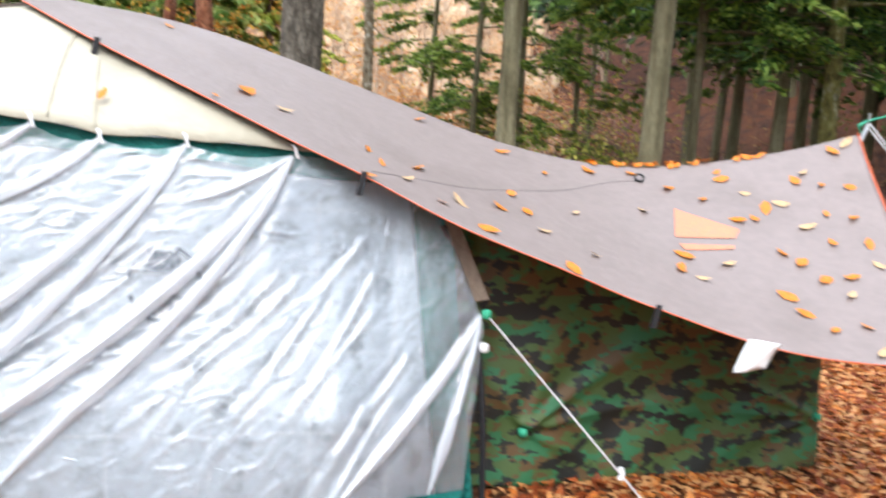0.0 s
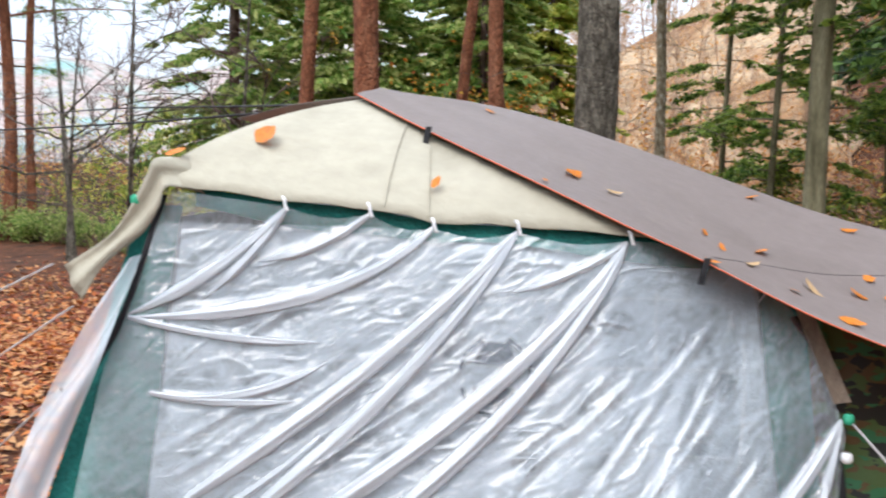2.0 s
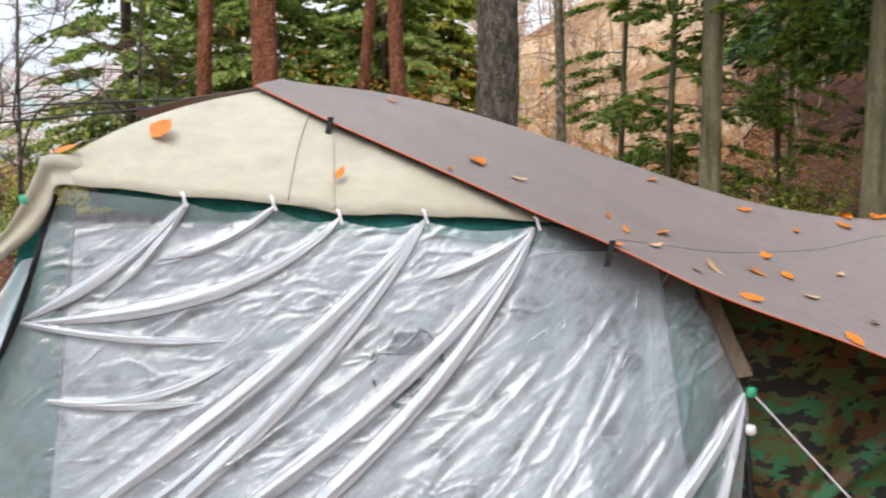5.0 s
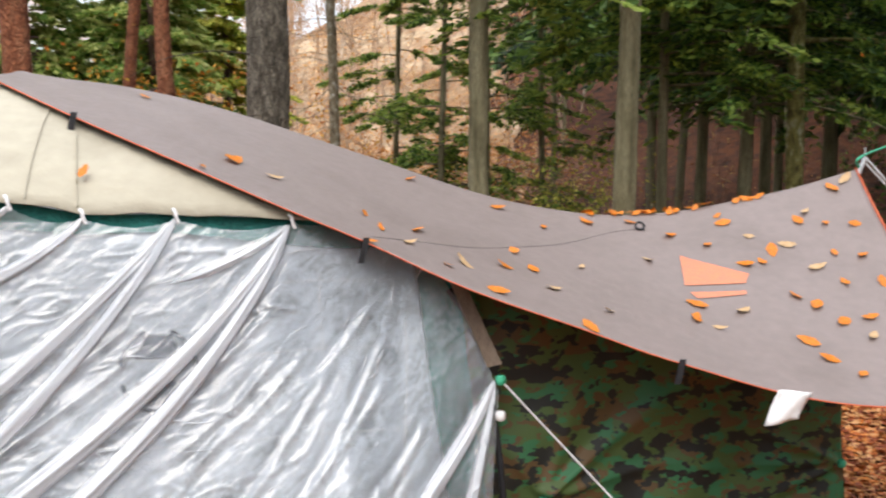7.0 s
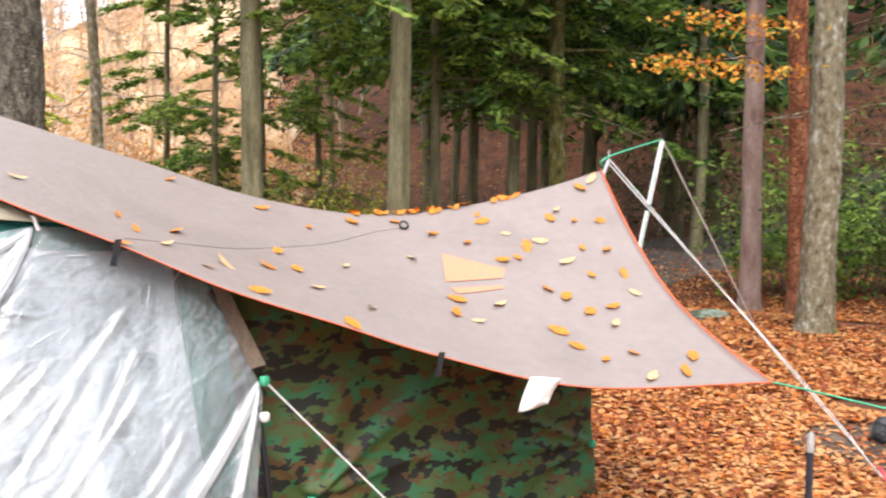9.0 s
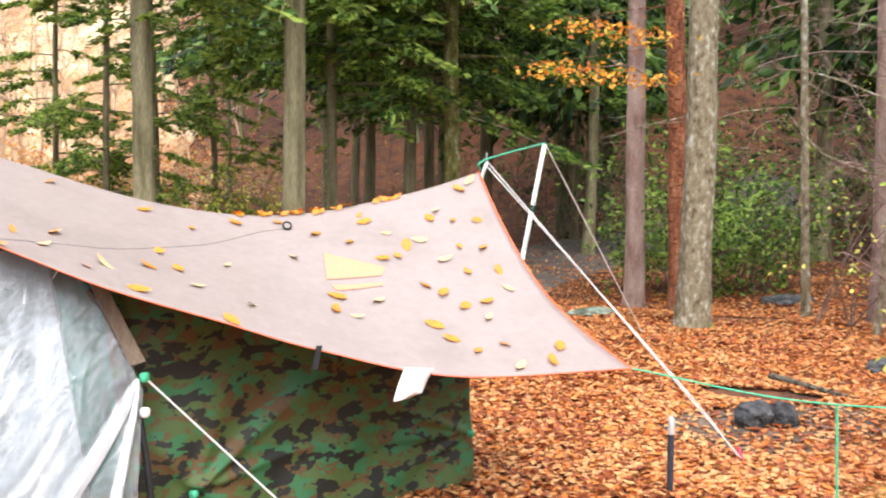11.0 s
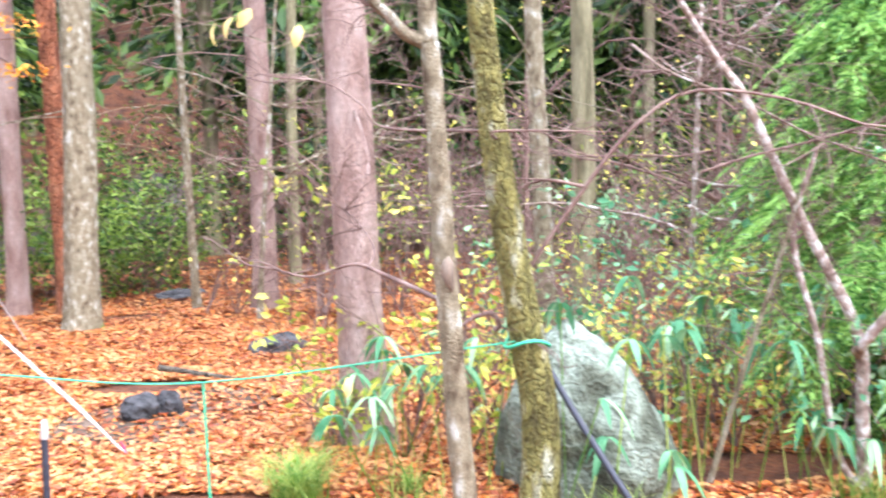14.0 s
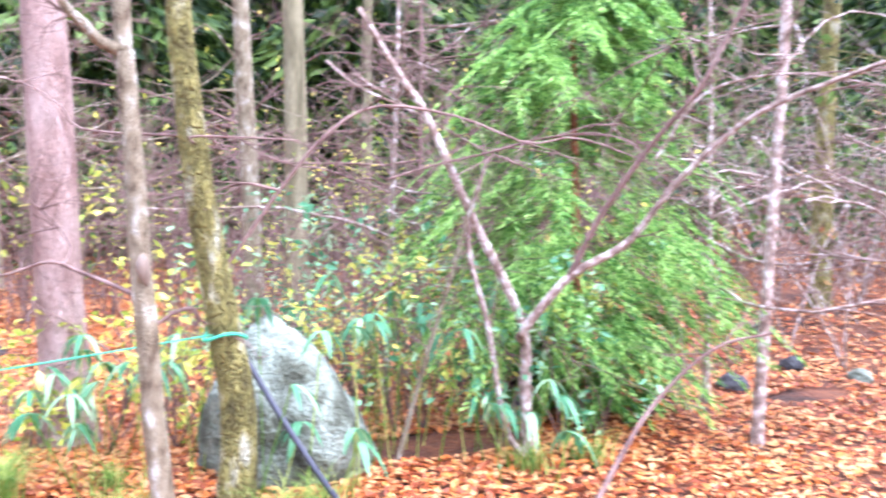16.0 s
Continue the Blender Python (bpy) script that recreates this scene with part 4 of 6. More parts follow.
def tarp_normal(u, v):
    e = 0.01
    a = tarp_at(u + e, v) - tarp_at(u - e, v)
    b = tarp_at(u, v + e) - tarp_at(u, v - e)
    n = np.cross(a, b)
    return n / np.linalg.norm(n) * (1 if n[2] > 0 else -1)


def fallen_leaf(p, kind, size, turn=None, tilt=0.0, normal=None):
    label = "faded tan beech leaf lying on the tarp" if kind == 2 else "orange-brown beech leaf lying on the tarp"
    ob = tagged(new("fallen_leaf", LEAVES[kind]), label, "leaf", "fallen leaves on the tarp")
    up = Vector(normal) if normal is not None else pose(0, 0, 0, tilt).to_3x3() @ Vector((0, 0, 1))
    lie = up.to_track_quat("Z", "Y").to_matrix().to_4x4()
    spin = pose(0, 0, 0, lr.normal() * 10, lr.normal() * 10, lr.uniform(0, 360) if turn is None else turn)
    ob.matrix_basis = Matrix.Translation(Vector(p) + up * 0.008) @ lie @ spin @ Matrix.Diagonal((size, size, size, 1))
    return ob


LOW = [(0.394, 0.28), (0.428, 0.2), (0.45, 0.33), (0.467, 0.17), (0.45, 0.02), (0.517, 0.12), (0.522, 0.2), (0.539, 0.78), (0.589, 0.9), (0.578, 0.07), (0.617, 0.25), (0.55, 0.32), (0.578, 0.37), (0.628, 0.5), (0.539, 0.48), (0.472, 0.87), (0.672, 0.92), (0.722, 0.65), (0.75, 0.83), (0.8, 0.77), (0.689, 0.2), (0.678, 0.03), (0.811, 0.92), (0.817, 0.88), (0.844, 0.8), (0.256, 0.3), (0.144, 0.77), (0.294, 0.3), (0.383, 0.88), (0.239, 0.05)]
HIGH = [(0.867, 0.73), (0.883, 0.75), (0.856, 0.68), (0.839, 0.67), (0.911, 0.88), (0.9, 0.85), (0.933, 0.82), (0.967, 0.8), (0.978, 0.97), (0.956, 0.95), (0.933, 0.7), (0.911, 0.65), (0.961, 0.68), (0.933, 0.58), (0.967, 0.57), (0.967, 0.48), (0.883, 0.52), (0.9, 0.48), (0.833, 0.42), (0.917, 0.4), (0.939, 0.42), (0.789, 0.42), (0.811, 0.3), (0.789, 0.33), (0.883, 0.3), (0.933, 0.33), (0.894, 0.22), (0.933, 0.18), (0.911, 0.15), (0.933, 0.05), (0.956, 0.07), (0.97, 0.15)]
for i, (u, v) in enumerate(LOW + HIGH):
    big = 1.5 if (u, v) == (0.256, 0.3) else lr.uniform(0.5, 1.05)
    fallen_leaf(tarp_at(u, v), (0, 1, 0, 2, 1, 0, 2)[i % 7], big, 5 if big > 1.4 else None, normal=tarp_normal(min(u, 0.985), v))
for i in range(26):
    u, v = lr.uniform(0.56, 0.86), 0.985 + 0.02 * lr.random()
    fallen_leaf(tarp_at(u, v), i % 2, lr.uniform(0.5, 0.85), normal=tarp_normal(u, v))

# ---- screen tent ----
FU, FN, F0 = np.array([0.983, 0.186, 0.0]), np.array([0.186, -0.983, 0.0]), np.array([-0.64, 3.71, 0.0])


def front(s, z, out=0.0):
    """A point of the tent's front: s along it, z up, out towards the outside."""
    s, z, out = np.broadcast_arrays(np.asarray(s, float), np.asarray(z, float), np.asarray(out, float))
    p = F0 + s[..., None] * FU + z[..., None] * np.array([0, 0, 1.0]) + out[..., None] * FN
    # the wall leans: its foot stands further out than its eave
    lean = (0.072 * np.clip(1.5 - z, 0, 1.5))[..., None] * np.array([1, 1, 0.0]) + (0.072 * np.clip(1.5 - z, 0, 1.5) * np.clip(z / 0.45, 0, 1))[..., None] * np.array([0, 0, 1.0])
    back = (0.032 * np.clip((s - 0.1) / 0.5, 0, 1) * np.clip((z - 0.4) / 0.7, 0, 1) * np.clip(1 + out / 2.0, 0, 1))[..., None] * np.array([1, 1, 0.0])
    return p - (np.array([-0.1, 0.15, 1.69]) - p) * back + (np.array([-0.1, 0.15, 1.69]) - p) * lean * (np.clip(1 + out / 2.0, 0, 1) * np.clip((1.3 - s) / 0.9, 0, 1))[..., None]


tent = thing("screen_tent", "beige dome-roofed screen tent with its front closed by clear plastic", "tent")
EAVE_S = np.array([-1.62, -1.09, -0.77, -0.53, -0.22, 0.2, 0.75])
EAVE_Z = np.array([1.66, 1.60, 1.58, 1.535, 1.53, 1.51, 1.46])
DEPTH = 2.35
APEX = np.array([-1.52, 4.78, 2.08])


def eave_ring(n):
    """The eave as a rounded square, starting at the front."""
    out = []
    per = n // 4
    c = [front(-1.62, 1.66), front(0.75, 1.46), front(0.75, 1.46, -DEPTH), front(-1.62, 1.6, -DEPTH)]
    for k in range(4):
        a, b = c[k], c[(k + 1) % 4]
        for i in range(per):
            q = i / per
            p = a * (1 - q) + b * q
            if k == 0:
                s = -1.62 + 2.37 * q
                p = front(s, np.interp(s, EAVE_S, EAVE_Z) - 0.012 * math.sin(math.pi * ((s * 3.1) % 1)), 0.015)
            out.append(p)
    return np.array(out)


ring = eave_ring(96)
rows_r = []
for k in range(22):
    q = k / 21
    p = ring * (1 - q) + APEX * q
    p[:, 2] = ring[:, 2] + (APEX[2] - ring[:, 2]) * (1 - (1 - q) ** 1.75)
    out_ = (p - APEX) * np.array([1, 1, 0])
    p += out_ * 0.10 * math.sin(math.pi * q)
    rows_r.append(p)
RVv = np.array(rows_r).reshape(-1, 3)
RVv = under_tarp(RVv, 0.022)
ff = [(k * 96 + i, k * 96 + (i + 1) % 96, (k + 1) * 96 + (i + 1) % 96, (k + 1) * 96 + i) for k in range(21) for i in range(96)]
roof = part("roof", mesh_of("roof", RVv, ff, CANVAS), tent)
roof.modifiers.new("thickness", "SOLIDIFY").thickness = 0.004
for s0, q1 in ((-0.72, 0.5), (-0.55, 0.33)):
    q = np.linspace(0.01, q1, 20)
    base = front(s0, np.interp(s0, EAVE_S, EAVE_Z), 0.015)
    pth = base * (1 - q)[:, None] + APEX * q[:, None]
    pth[:, 2] = base[2] + (APEX[2] - base[2]) * (1 - (1 - q) ** 1.75) + 0.001
    pth += (pth - APEX) * np.array([1, 1, 0]) * (0.10 * np.sin(np.pi * q))[:, None]
    part("seam", tube("seam", pth, 0.003, CANVAS, 5), tent)
# cloth wall behind the plastic, with green borders
S, Z = np.meshgrid(np.linspace(0, 1, 60), np.linspace(0.02, 1.47, 40), indexing="ij")
left = np.interp(Z, [0.02, 1.56], [-1.70, -1.50])
right = np.interp(Z, [0.02, 1.56], [0.86, 0.62])
P = front(left + (right - left) * S, Z, -0.05 + 0.012 * np.sin(9 * S * 3 + 2 * Z) * np.sin(4 * Z))
part("wall", mesh_of("wall", under_tarp(P).reshape(-1, 3), grid_faces(60, 40), MESHCLOTH), tent, "grey wall cloth seen through plastic")
for a0, a1, b0, b1 in ((-2.18, -1.70, -1.64, -1.50), (0.86, 1.02, 0.62, 0.78)):
    S, Z = np.meshgrid(np.linspace(0, 1, 12), np.linspace(0.0, 1.56, 30), indexing="ij")
    l0 = np.interp(Z, [0, 1.6], [a0, b0])
    l1 = np.interp(Z, [0, 1.6], [a1, b1])
    P = front(l0 + (l1 - l0) * S, Z, -0.035 + 0.02 * np.sin(7 * S + 6 * Z))
    part("border", mesh_of("border", under_tarp(P).reshape(-1, 3), grid_faces(12, 30), TEAL), tent, "dark green cloth border")
S, Z = np.meshgrid(np.linspace(-1.45, 0.62, 60), np.linspace(0, 1, 4), indexing="ij")
P = front(S, np.interp(S, EAVE_S, EAVE_Z) - 0.012 - Z * (0.085 + 0.02 * np.sin(5 * S)), -0.03)
part("header", mesh_of("header", under_tarp(P).reshape(-1, 3), grid_faces(60, 4), TEAL), tent, "dark green header strip under the eave")
S, Z = np.meshgrid(np.linspace(-1.9, 0.95, 60), np.linspace(0.0, 0.13, 5), indexing="ij")
part("skirt", mesh_of("skirt", front(S, Z, 0.03 + 0.03 * np.sin(4 * S) * (1 - Z / 0.13)).reshape(-1, 3), grid_faces(60, 5), TEAL), tent, "green ground skirt")
# the other walls
for c0, c1 in (((-1.62, 0), (-1.62, -DEPTH)), ((0.75, 0), (0.75, -DEPTH)), ((-1.62, -DEPTH), (0.75, -DEPTH))):
    S, Z = np.meshgrid(np.linspace(0, 1, 16), np.linspace(0, 1.5, 12), indexing="ij")
    grow = 1 + 0.18 * (1.5 - Z) / 1.5
    s_ = (c0[0] + (c1[0] - c0[0]) * S + 0.435) * grow - 0.435
    o_ = (c0[1] + (c1[1] - c0[1]) * S + DEPTH / 2) * 1.0 - DEPTH / 2 - 0.07
    part("wall", mesh_of("wall", under_tarp(front(s_, Z, o_)).reshape(-1, 3), grid_faces(16, 12), MESHCLOTH), tent)
# printed round emblem on the wall: ring with two dark bars
ec = (-0.29, 0.95)
a = np.linspace(0, 2 * np.pi, 41)
for k0, k1 in ((0, 9), (12, 20), (22, 31), (33, 40)):
    part("emblem", tube("emblem", front(ec[0] + 0.135 * np.cos(a[k0:k1]), ec[1] + 0.15 * np.sin(a[k0:k1]), -0.018), 0.0085, PRINT, 4), tent, "dark printed ring")
for zc, hh, tw in ((0.09, 0.085, 0.6), (-0.085, 0.09, 1.0)):
    S, Z = np.meshgrid(np.linspace(-1, 1, 9), np.linspace(0, 1, 4), indexing="ij")
    w = 0.084 * (1 - (1 - tw) * Z)
    part("emblem", mesh_of("emblem", front(ec[0] + S * w, ec[1] + zc - hh / 2 + hh * Z, -0.018).reshape(-1, 3), grid_faces(9, 4), PRINT), tent, "dark printed bar")
# clear plastic with folds hanging from the ties
TIES = [(-1.09, 1.59), (-0.77, 1.575), (-0.53, 1.525), (-0.22, 1.525), (0.19, 1.50)]
NS, NZ = 420, 250
S, Z = np.meshgrid(np.linspace(0, 1, NS), np.linspace(0.06, 1.0, NZ), indexing="ij")
zz = Z * 1.5
l0 = np.interp(zz, [0.06, 0.8, 1.1, 1.56], [-2.02, -1.82, -1.72, -1.50])
l1 = np.interp(zz, [0.06, 0.84, 1.2, 1.56], [0.95, 1.0, 0.84, 0.62])
SS = l0 + (l1 - l0) * S
topz = np.interp(SS, EAVE_S, EAVE_Z) - 0.03
dip = np.zeros_like(SS)
for (s_a, _), (s_b, _) in zip(TIES[:-1], TIES[1:]):
    m = (SS > s_a) & (SS < s_b)
    dip[m] = 0.028 * np.sin(np.pi * (SS[m] - s_a) / (s_b - s_a))
zz = 0.06 + (zz - 0.09) / 1.41 * (topz - dip - 0.06)
FOLDS = [((-0.22, 1.50), (-0.66, 0.98), (-1.72, 0.26), 1.0), ((-0.22, 1.50), (-0.55, 0.90), (-1.55, 0.12), 0.9), ((0.18, 1.47), (-0.20, 0.86), (-1.35, 0.14), 1.1), ((0.18, 1.47), (-0.08, 0.84), (-1.05, 0.10), 1.0), ((0.18, 1.47), (0.02, 1.1), (-0.42, 0.60), 0.6),
         ((-0.53, 1.51), (-0.85, 1.16), (-1.70, 1.13), 0.9), ((-1.09, 1.56), (-1.35, 1.28), (-1.70, 1.14), 0.8), ((-1.09, 1.56), (-1.18, 1.40), (-1.42, 1.20), 0.5), ((-0.77, 1.55), (-0.95, 1.40), (-1.20, 1.36), 0.5), ((-1.70, 1.13), (-1.30, 1.04), (-0.95, 1.06), 0.4),
         ((-1.62, 0.84), (-1.25, 0.78), (-0.92, 0.99), 0.5), ((-1.58, 0.83), (-1.30, 0.80), (-1.05, 0.83), 0.4), ((0.18, 1.47), (0.0, 1.34), (-0.25, 1.27), 0.4), ((0.98, 0.83), (0.80, 0.42), (0.38, 0.10), 0.9), ((0.98, 0.83), (0.92, 0.45), (0.80, 0.10), 0.7), ((0.98, 0.83), (0.86, 0.62), (0.62, 0.30), 0.5),
         ((0.10, 0.98), (-0.12, 0.62), (-0.45, 0.22), 0.35), ((0.35, 0.95), (0.12, 0.55), (-0.20, 0.15), 0.35), ((0.55, 1.05), (0.40, 0.70), (0.20, 0.35), 0.3), ((-0.95, 0.70), (-1.2, 0.45), (-1.6, 0.25), 0.4)]
fo = np.random.default_rng(31)
for k in range(26):
    s0, z0 = fo.uniform(-1.2, 0.75), fo.uniform(0.45, 1.25)
    steep = 0.75 + 0.9 * max(0.0, s0 + 0.1)
    L = fo.uniform(0.2, 0.5)
    FOLDS.append(((s0, z0), (s0 - 0.42 * L, z0 - 0.5 * L * steep), (s0 - L, z0 - 0.95 * L * steep), fo.uniform(0.2, 0.37)))
fold = np.zeros_like(SS)
fr = np.random.default_rng(12)
for a_, b_, c_, amp in FOLDS:
    q = np.linspace(0, 1, 50)[:, None]
    cur = np.array(a_) * (1 - q) ** 2 + 2 * np.array(b_) * q * (1 - q) + np.array(c_) * q ** 2
    best = np.full(SS.shape, 9.0)
    near = np.zeros(SS.shape)
    for k in range(50):
        d = np.hypot(SS - cur[k, 0], zz - cur[k, 1])
        m = d < best
        best[m], near[m] = d[m], q[k, 0]
    wdt = 0.012 + 0.020 * near * amp
    env = np.clip(near / 0.12, 0.15, 1) * np.clip((1 - near) / 0.25, 0, 1)
    fold += (0.010 if amp > 0.38 else 0.032) * amp * env * (np.exp(-(best / wdt) ** 2) - 0.35 * np.exp(-((best - 2.4 * wdt) / (1.3 * wdt)) ** 2))
for k in range(300):
    s0, z0, L = fr.uniform(-1.6, 0.9), fr.uniform(0.15, 1.45), fr.uniform(0.03, 0.16)
    an = radians(fr.normal() * 9 + (0 if k % 5 == 0 else 40 + 25 * np.clip(s0, -0.6, 0.8)))
    box = (np.abs(SS - s0) < 2.4 * L + 0.03) & (np.abs(zz - z0) < 2.4 * L + 0.03)
    du, dv = (SS[box] - s0) * math.cos(an) + (zz[box] - z0) * math.sin(an), -(SS[box] - s0) * math.sin(an) + (zz[box] - z0) * math.cos(an)
    dv = dv + 0.02 * np.sin(du * 22 + k)
    fold[box] += (0.45 if s0 > 0.25 else 0.75) * fr.uniform(0.002, 0.0065) * np.exp(-(dv / fr.uniform(0.006, 0.010)) ** 2 - (du / L) ** 2)
P = under_tarp(front(SS, zz, 0.012 + np.clip(fold, -0.01, 0.06)), 0.02)
sheet = part("plastic_sheet", mesh_of("plastic_sheet", P.reshape(-1, 3), grid_faces(NS, NZ), FILM), tent, "clear crumpled polythene sheet")
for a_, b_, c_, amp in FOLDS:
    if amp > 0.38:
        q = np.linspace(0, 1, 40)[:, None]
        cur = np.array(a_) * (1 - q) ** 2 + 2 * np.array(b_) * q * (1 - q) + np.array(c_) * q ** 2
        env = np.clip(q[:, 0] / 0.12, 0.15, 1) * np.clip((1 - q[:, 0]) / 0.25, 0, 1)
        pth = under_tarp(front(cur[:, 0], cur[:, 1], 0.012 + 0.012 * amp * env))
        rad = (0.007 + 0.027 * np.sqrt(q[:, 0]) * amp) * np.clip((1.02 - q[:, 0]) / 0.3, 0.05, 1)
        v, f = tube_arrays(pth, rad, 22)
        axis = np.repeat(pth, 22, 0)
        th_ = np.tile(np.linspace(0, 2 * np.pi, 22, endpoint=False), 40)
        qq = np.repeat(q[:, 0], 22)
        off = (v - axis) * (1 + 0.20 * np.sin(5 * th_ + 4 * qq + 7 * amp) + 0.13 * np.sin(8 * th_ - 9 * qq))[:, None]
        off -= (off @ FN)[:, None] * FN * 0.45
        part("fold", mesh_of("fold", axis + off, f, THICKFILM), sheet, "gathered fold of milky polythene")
for s_c in (-1.30, -0.90, -0.50, -0.10, 0.30, 0.62):
    zc_ = np.linspace(0.1, 1.30 if s_c < 0.5 else 1.1, 24)
    part("crease", tube("crease", front(s_c + 0.006 * np.sin(9 * zc_), zc_, 0.015), 0.0011, WHITE, 4), sheet, "whitened crease from packing")
for z_c in (0.36, 0.68, 1.0, 1.26):
    sc_ = np.linspace(-1.6, 0.60, 40)
    part("crease", tube("crease", front(sc_, z_c + 0.006 * np.sin(8 * sc_), 0.015), 0.0009, WHITE, 4), sheet, "whitened crease from packing")
# short creases as thin white tubes, with their glints painted in as whiteness
cr2 = np.random.default_rng(58)
pcs = []
for k in range(210):
    s0, z0, L = cr2.uniform(-1.55, 0.75), cr2.uniform(0.2, 1.40), cr2.uniform(0.03, 0.15)
    an = radians(cr2.normal() * 10 + (4 if k % 5 == 0 else 42 + 26 * np.clip(s0, -0.5, 0.8)))
    w = np.linspace(-0.5, 0.5, 9)
    bend = cr2.normal() * 0.07 * L
    a_s, a_z = s0 + L * w * math.cos(an) - bend * np.cos(2.5 * w) * math.sin(an), z0 + L * w * math.sin(an) + bend * np.cos(2.5 * w) * math.cos(an)
    pcs.append(tube_arrays(front(a_s, np.minimum(a_z, 1.42), 0.017), cr2.uniform(0.0013, 0.0032) * (1.02 - (2 * w) ** 2), 5))
Q = np.concatenate([p for p, _ in pcs])
Q = under_tarp(Q, 0.02)
pcs = [(Q[45 * i:45 * i + 45], f_) for i, (_, f_) in enumerate(pcs)]
tagged(part("fine_creases", joined("fine_creases", pcs, GLINTFILM), sheet), "fine creases in the polythene, coloured white to read as glints", kind="stuff")
lv = [front(s_, z_, -0.02) for s_, z_ in ((-0.92, 1.42), (-0.85, 1.42), (-0.85, 1.50), (-0.92, 1.50))]
part("label", mesh_of("label", lv, [(0, 1, 2, 3)], WHITE, False), tent, "white sewn label behind the plastic")
for s_t, z_t in TIES:
    c = front(s_t, z_t, 0.03)
    pth = np.array([c - FU * 0.008 + [0, 0, 0.016], c + FN * 0.008 + [0, 0, 0.008], c + FU * 0.004 + FN * 0.010 + [0, 0, -0.012], c + FU * 0.012 + FN * 0.008 + [0, 0, -0.034]])
    part("tie", tube("tie", curve_through(pth, 9), 0.0065, WHITE, 6), tent, "white plastic tie")
# corner legs and the wooden strip at the open corner
part("leg", tube("leg", curve_through([front(-1.57, 1.60, -0.02), front(-1.72, 1.14, 0.01), front(-1.90, 0.8, 0.03), front(-2.16, 0.25, 0.03), front(-2.3, 0.0, 0.03)], 20), 0.013, BLACK, 8), tent, "dark leg tube")
part("leg", tube("leg", curve_through([front(0.80, 1.20, -0.02), front(0.92, 1.0, -0.02), front(1.02, 0.5, -0.03), front(1.06, 0.0, -0.03)], 16), 0.014, BLACK, 8), tent, "dark leg tube")
bv = np.array([front(s, z, o) for s, z in ((0.80, 1.23), (0.85, 1.24), (1.01, 0.90), (0.95, 0.89)) for o in (0.0, 0.02)])
part("corner_board", mesh_of("corner_board", bv, [(1, 3, 5, 7), (6, 4, 2, 0), (0, 2, 3, 1), (2, 4, 5, 3), (4, 6, 7, 5), (6, 0, 1, 7)], WOOD, False), tent, "brown wooden strip along the corner")
# beige corner flap drawn out by the guy lines, and the plastic hanging below it
A_ = curve_through([front(-1.44, 1.735, -0.16), front(-1.585, 1.743, 0.0), front(-1.619, 1.676, 0.03), front(-1.672, 1.559, 0.05), front(-1.756, 1.442, 0.05), front(-1.933, 1.323, 0.05)], 22)
B_ = curve_through([front(-1.38, 1.60, -0.05), front(-1.53, 1.635, 0.04), front(-1.56, 1.56, 0.05), front(-1.625, 1.46, 0.04), front(-1.78, 1.33, 0.04), front(-1.868, 1.193, 0.05)], 22)
flv = np.array([A_[i] * (1 - w) + B_[i] * w + FN * (0.022 * math.sin(2 * math.pi * w + 0.2 * i) * math.sin(math.pi * w)) for i in range(22) for w in np.linspace(0, 1, 10)])
flap = part("corner_flap", mesh_of("corner_flap", flv, grid_faces(22, 10), CANVAS), tent)
flap.modifiers.new("thickness", "SOLIDIFY").thickness = 0.004
A_ = curve_through([front(-1.68, 1.36, 0.03), front(-1.90, 1.0, 0.06), front(-2.12, 0.6, 0.06), front(-2.36, 0.05, 0.06)], 24)
B_ = curve_through([front(-1.62, 1.38, 0.05), front(-1.76, 1.0, 0.08), front(-1.95, 0.6, 0.08), front(-2.2, 0.05, 0.08)], 24)
flv = np.array([A_[i] * (1 - w) + B_[i] * w + FN * 0.035 * math.sin(math.pi * w * 2 + i * 0.3) for i in range(24) for w in np.linspace(0, 1, 9)])
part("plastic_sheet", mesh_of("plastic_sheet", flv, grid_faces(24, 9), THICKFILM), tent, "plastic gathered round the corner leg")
for s, z in ((-1.66, 1.58), (1.0, 0.84), (1.0, 0.70)):
    c = front(s, z, 0.03)
    part("clip", tube("clip", np.array([c + [0, 0, 0.02], c + [0, 0, 0.012], c - [0, 0, 0.012], c - [0, 0, 0.02]]), [0.012, 0.02, 0.02, 0.012], GREENROPE if z > 0.75 else WHITE, 8), tent, "small plastic clip")
for p, sz, tn in (((-1.90, 3.73, 1.82), 1.6, 150), ((-1.18, 3.71, 1.65), 0.6, 80), ((-2.17, 3.51, 1.74), 0.9, 20)):
    fallen_leaf((p[0], p[1] - 0.012, p[2] + 0.02), 0, sz, tn, normal=(-0.1, -0.7, 0.7))

# ---- camouflage curtain under the tarp ----
S, Z = np.meshgrid(np.linspace(0, 1, 150), np.linspace(0, 1, 90), indexing="ij")
cx, cy = 0.16 + 1.86 * S, 3.96 + 0.49 * S
topz = np.interp(S, [0, 0.5, 1], [1.30, 1.12, 1.06])
cz = Z * topz
cy = cy + 0.016 * np.sin(18 * S + 2 * Z) + 0.008 * np.sin(26 * (S - 0.6 * Z)) - 0.05 * (1 - Z) ** 2
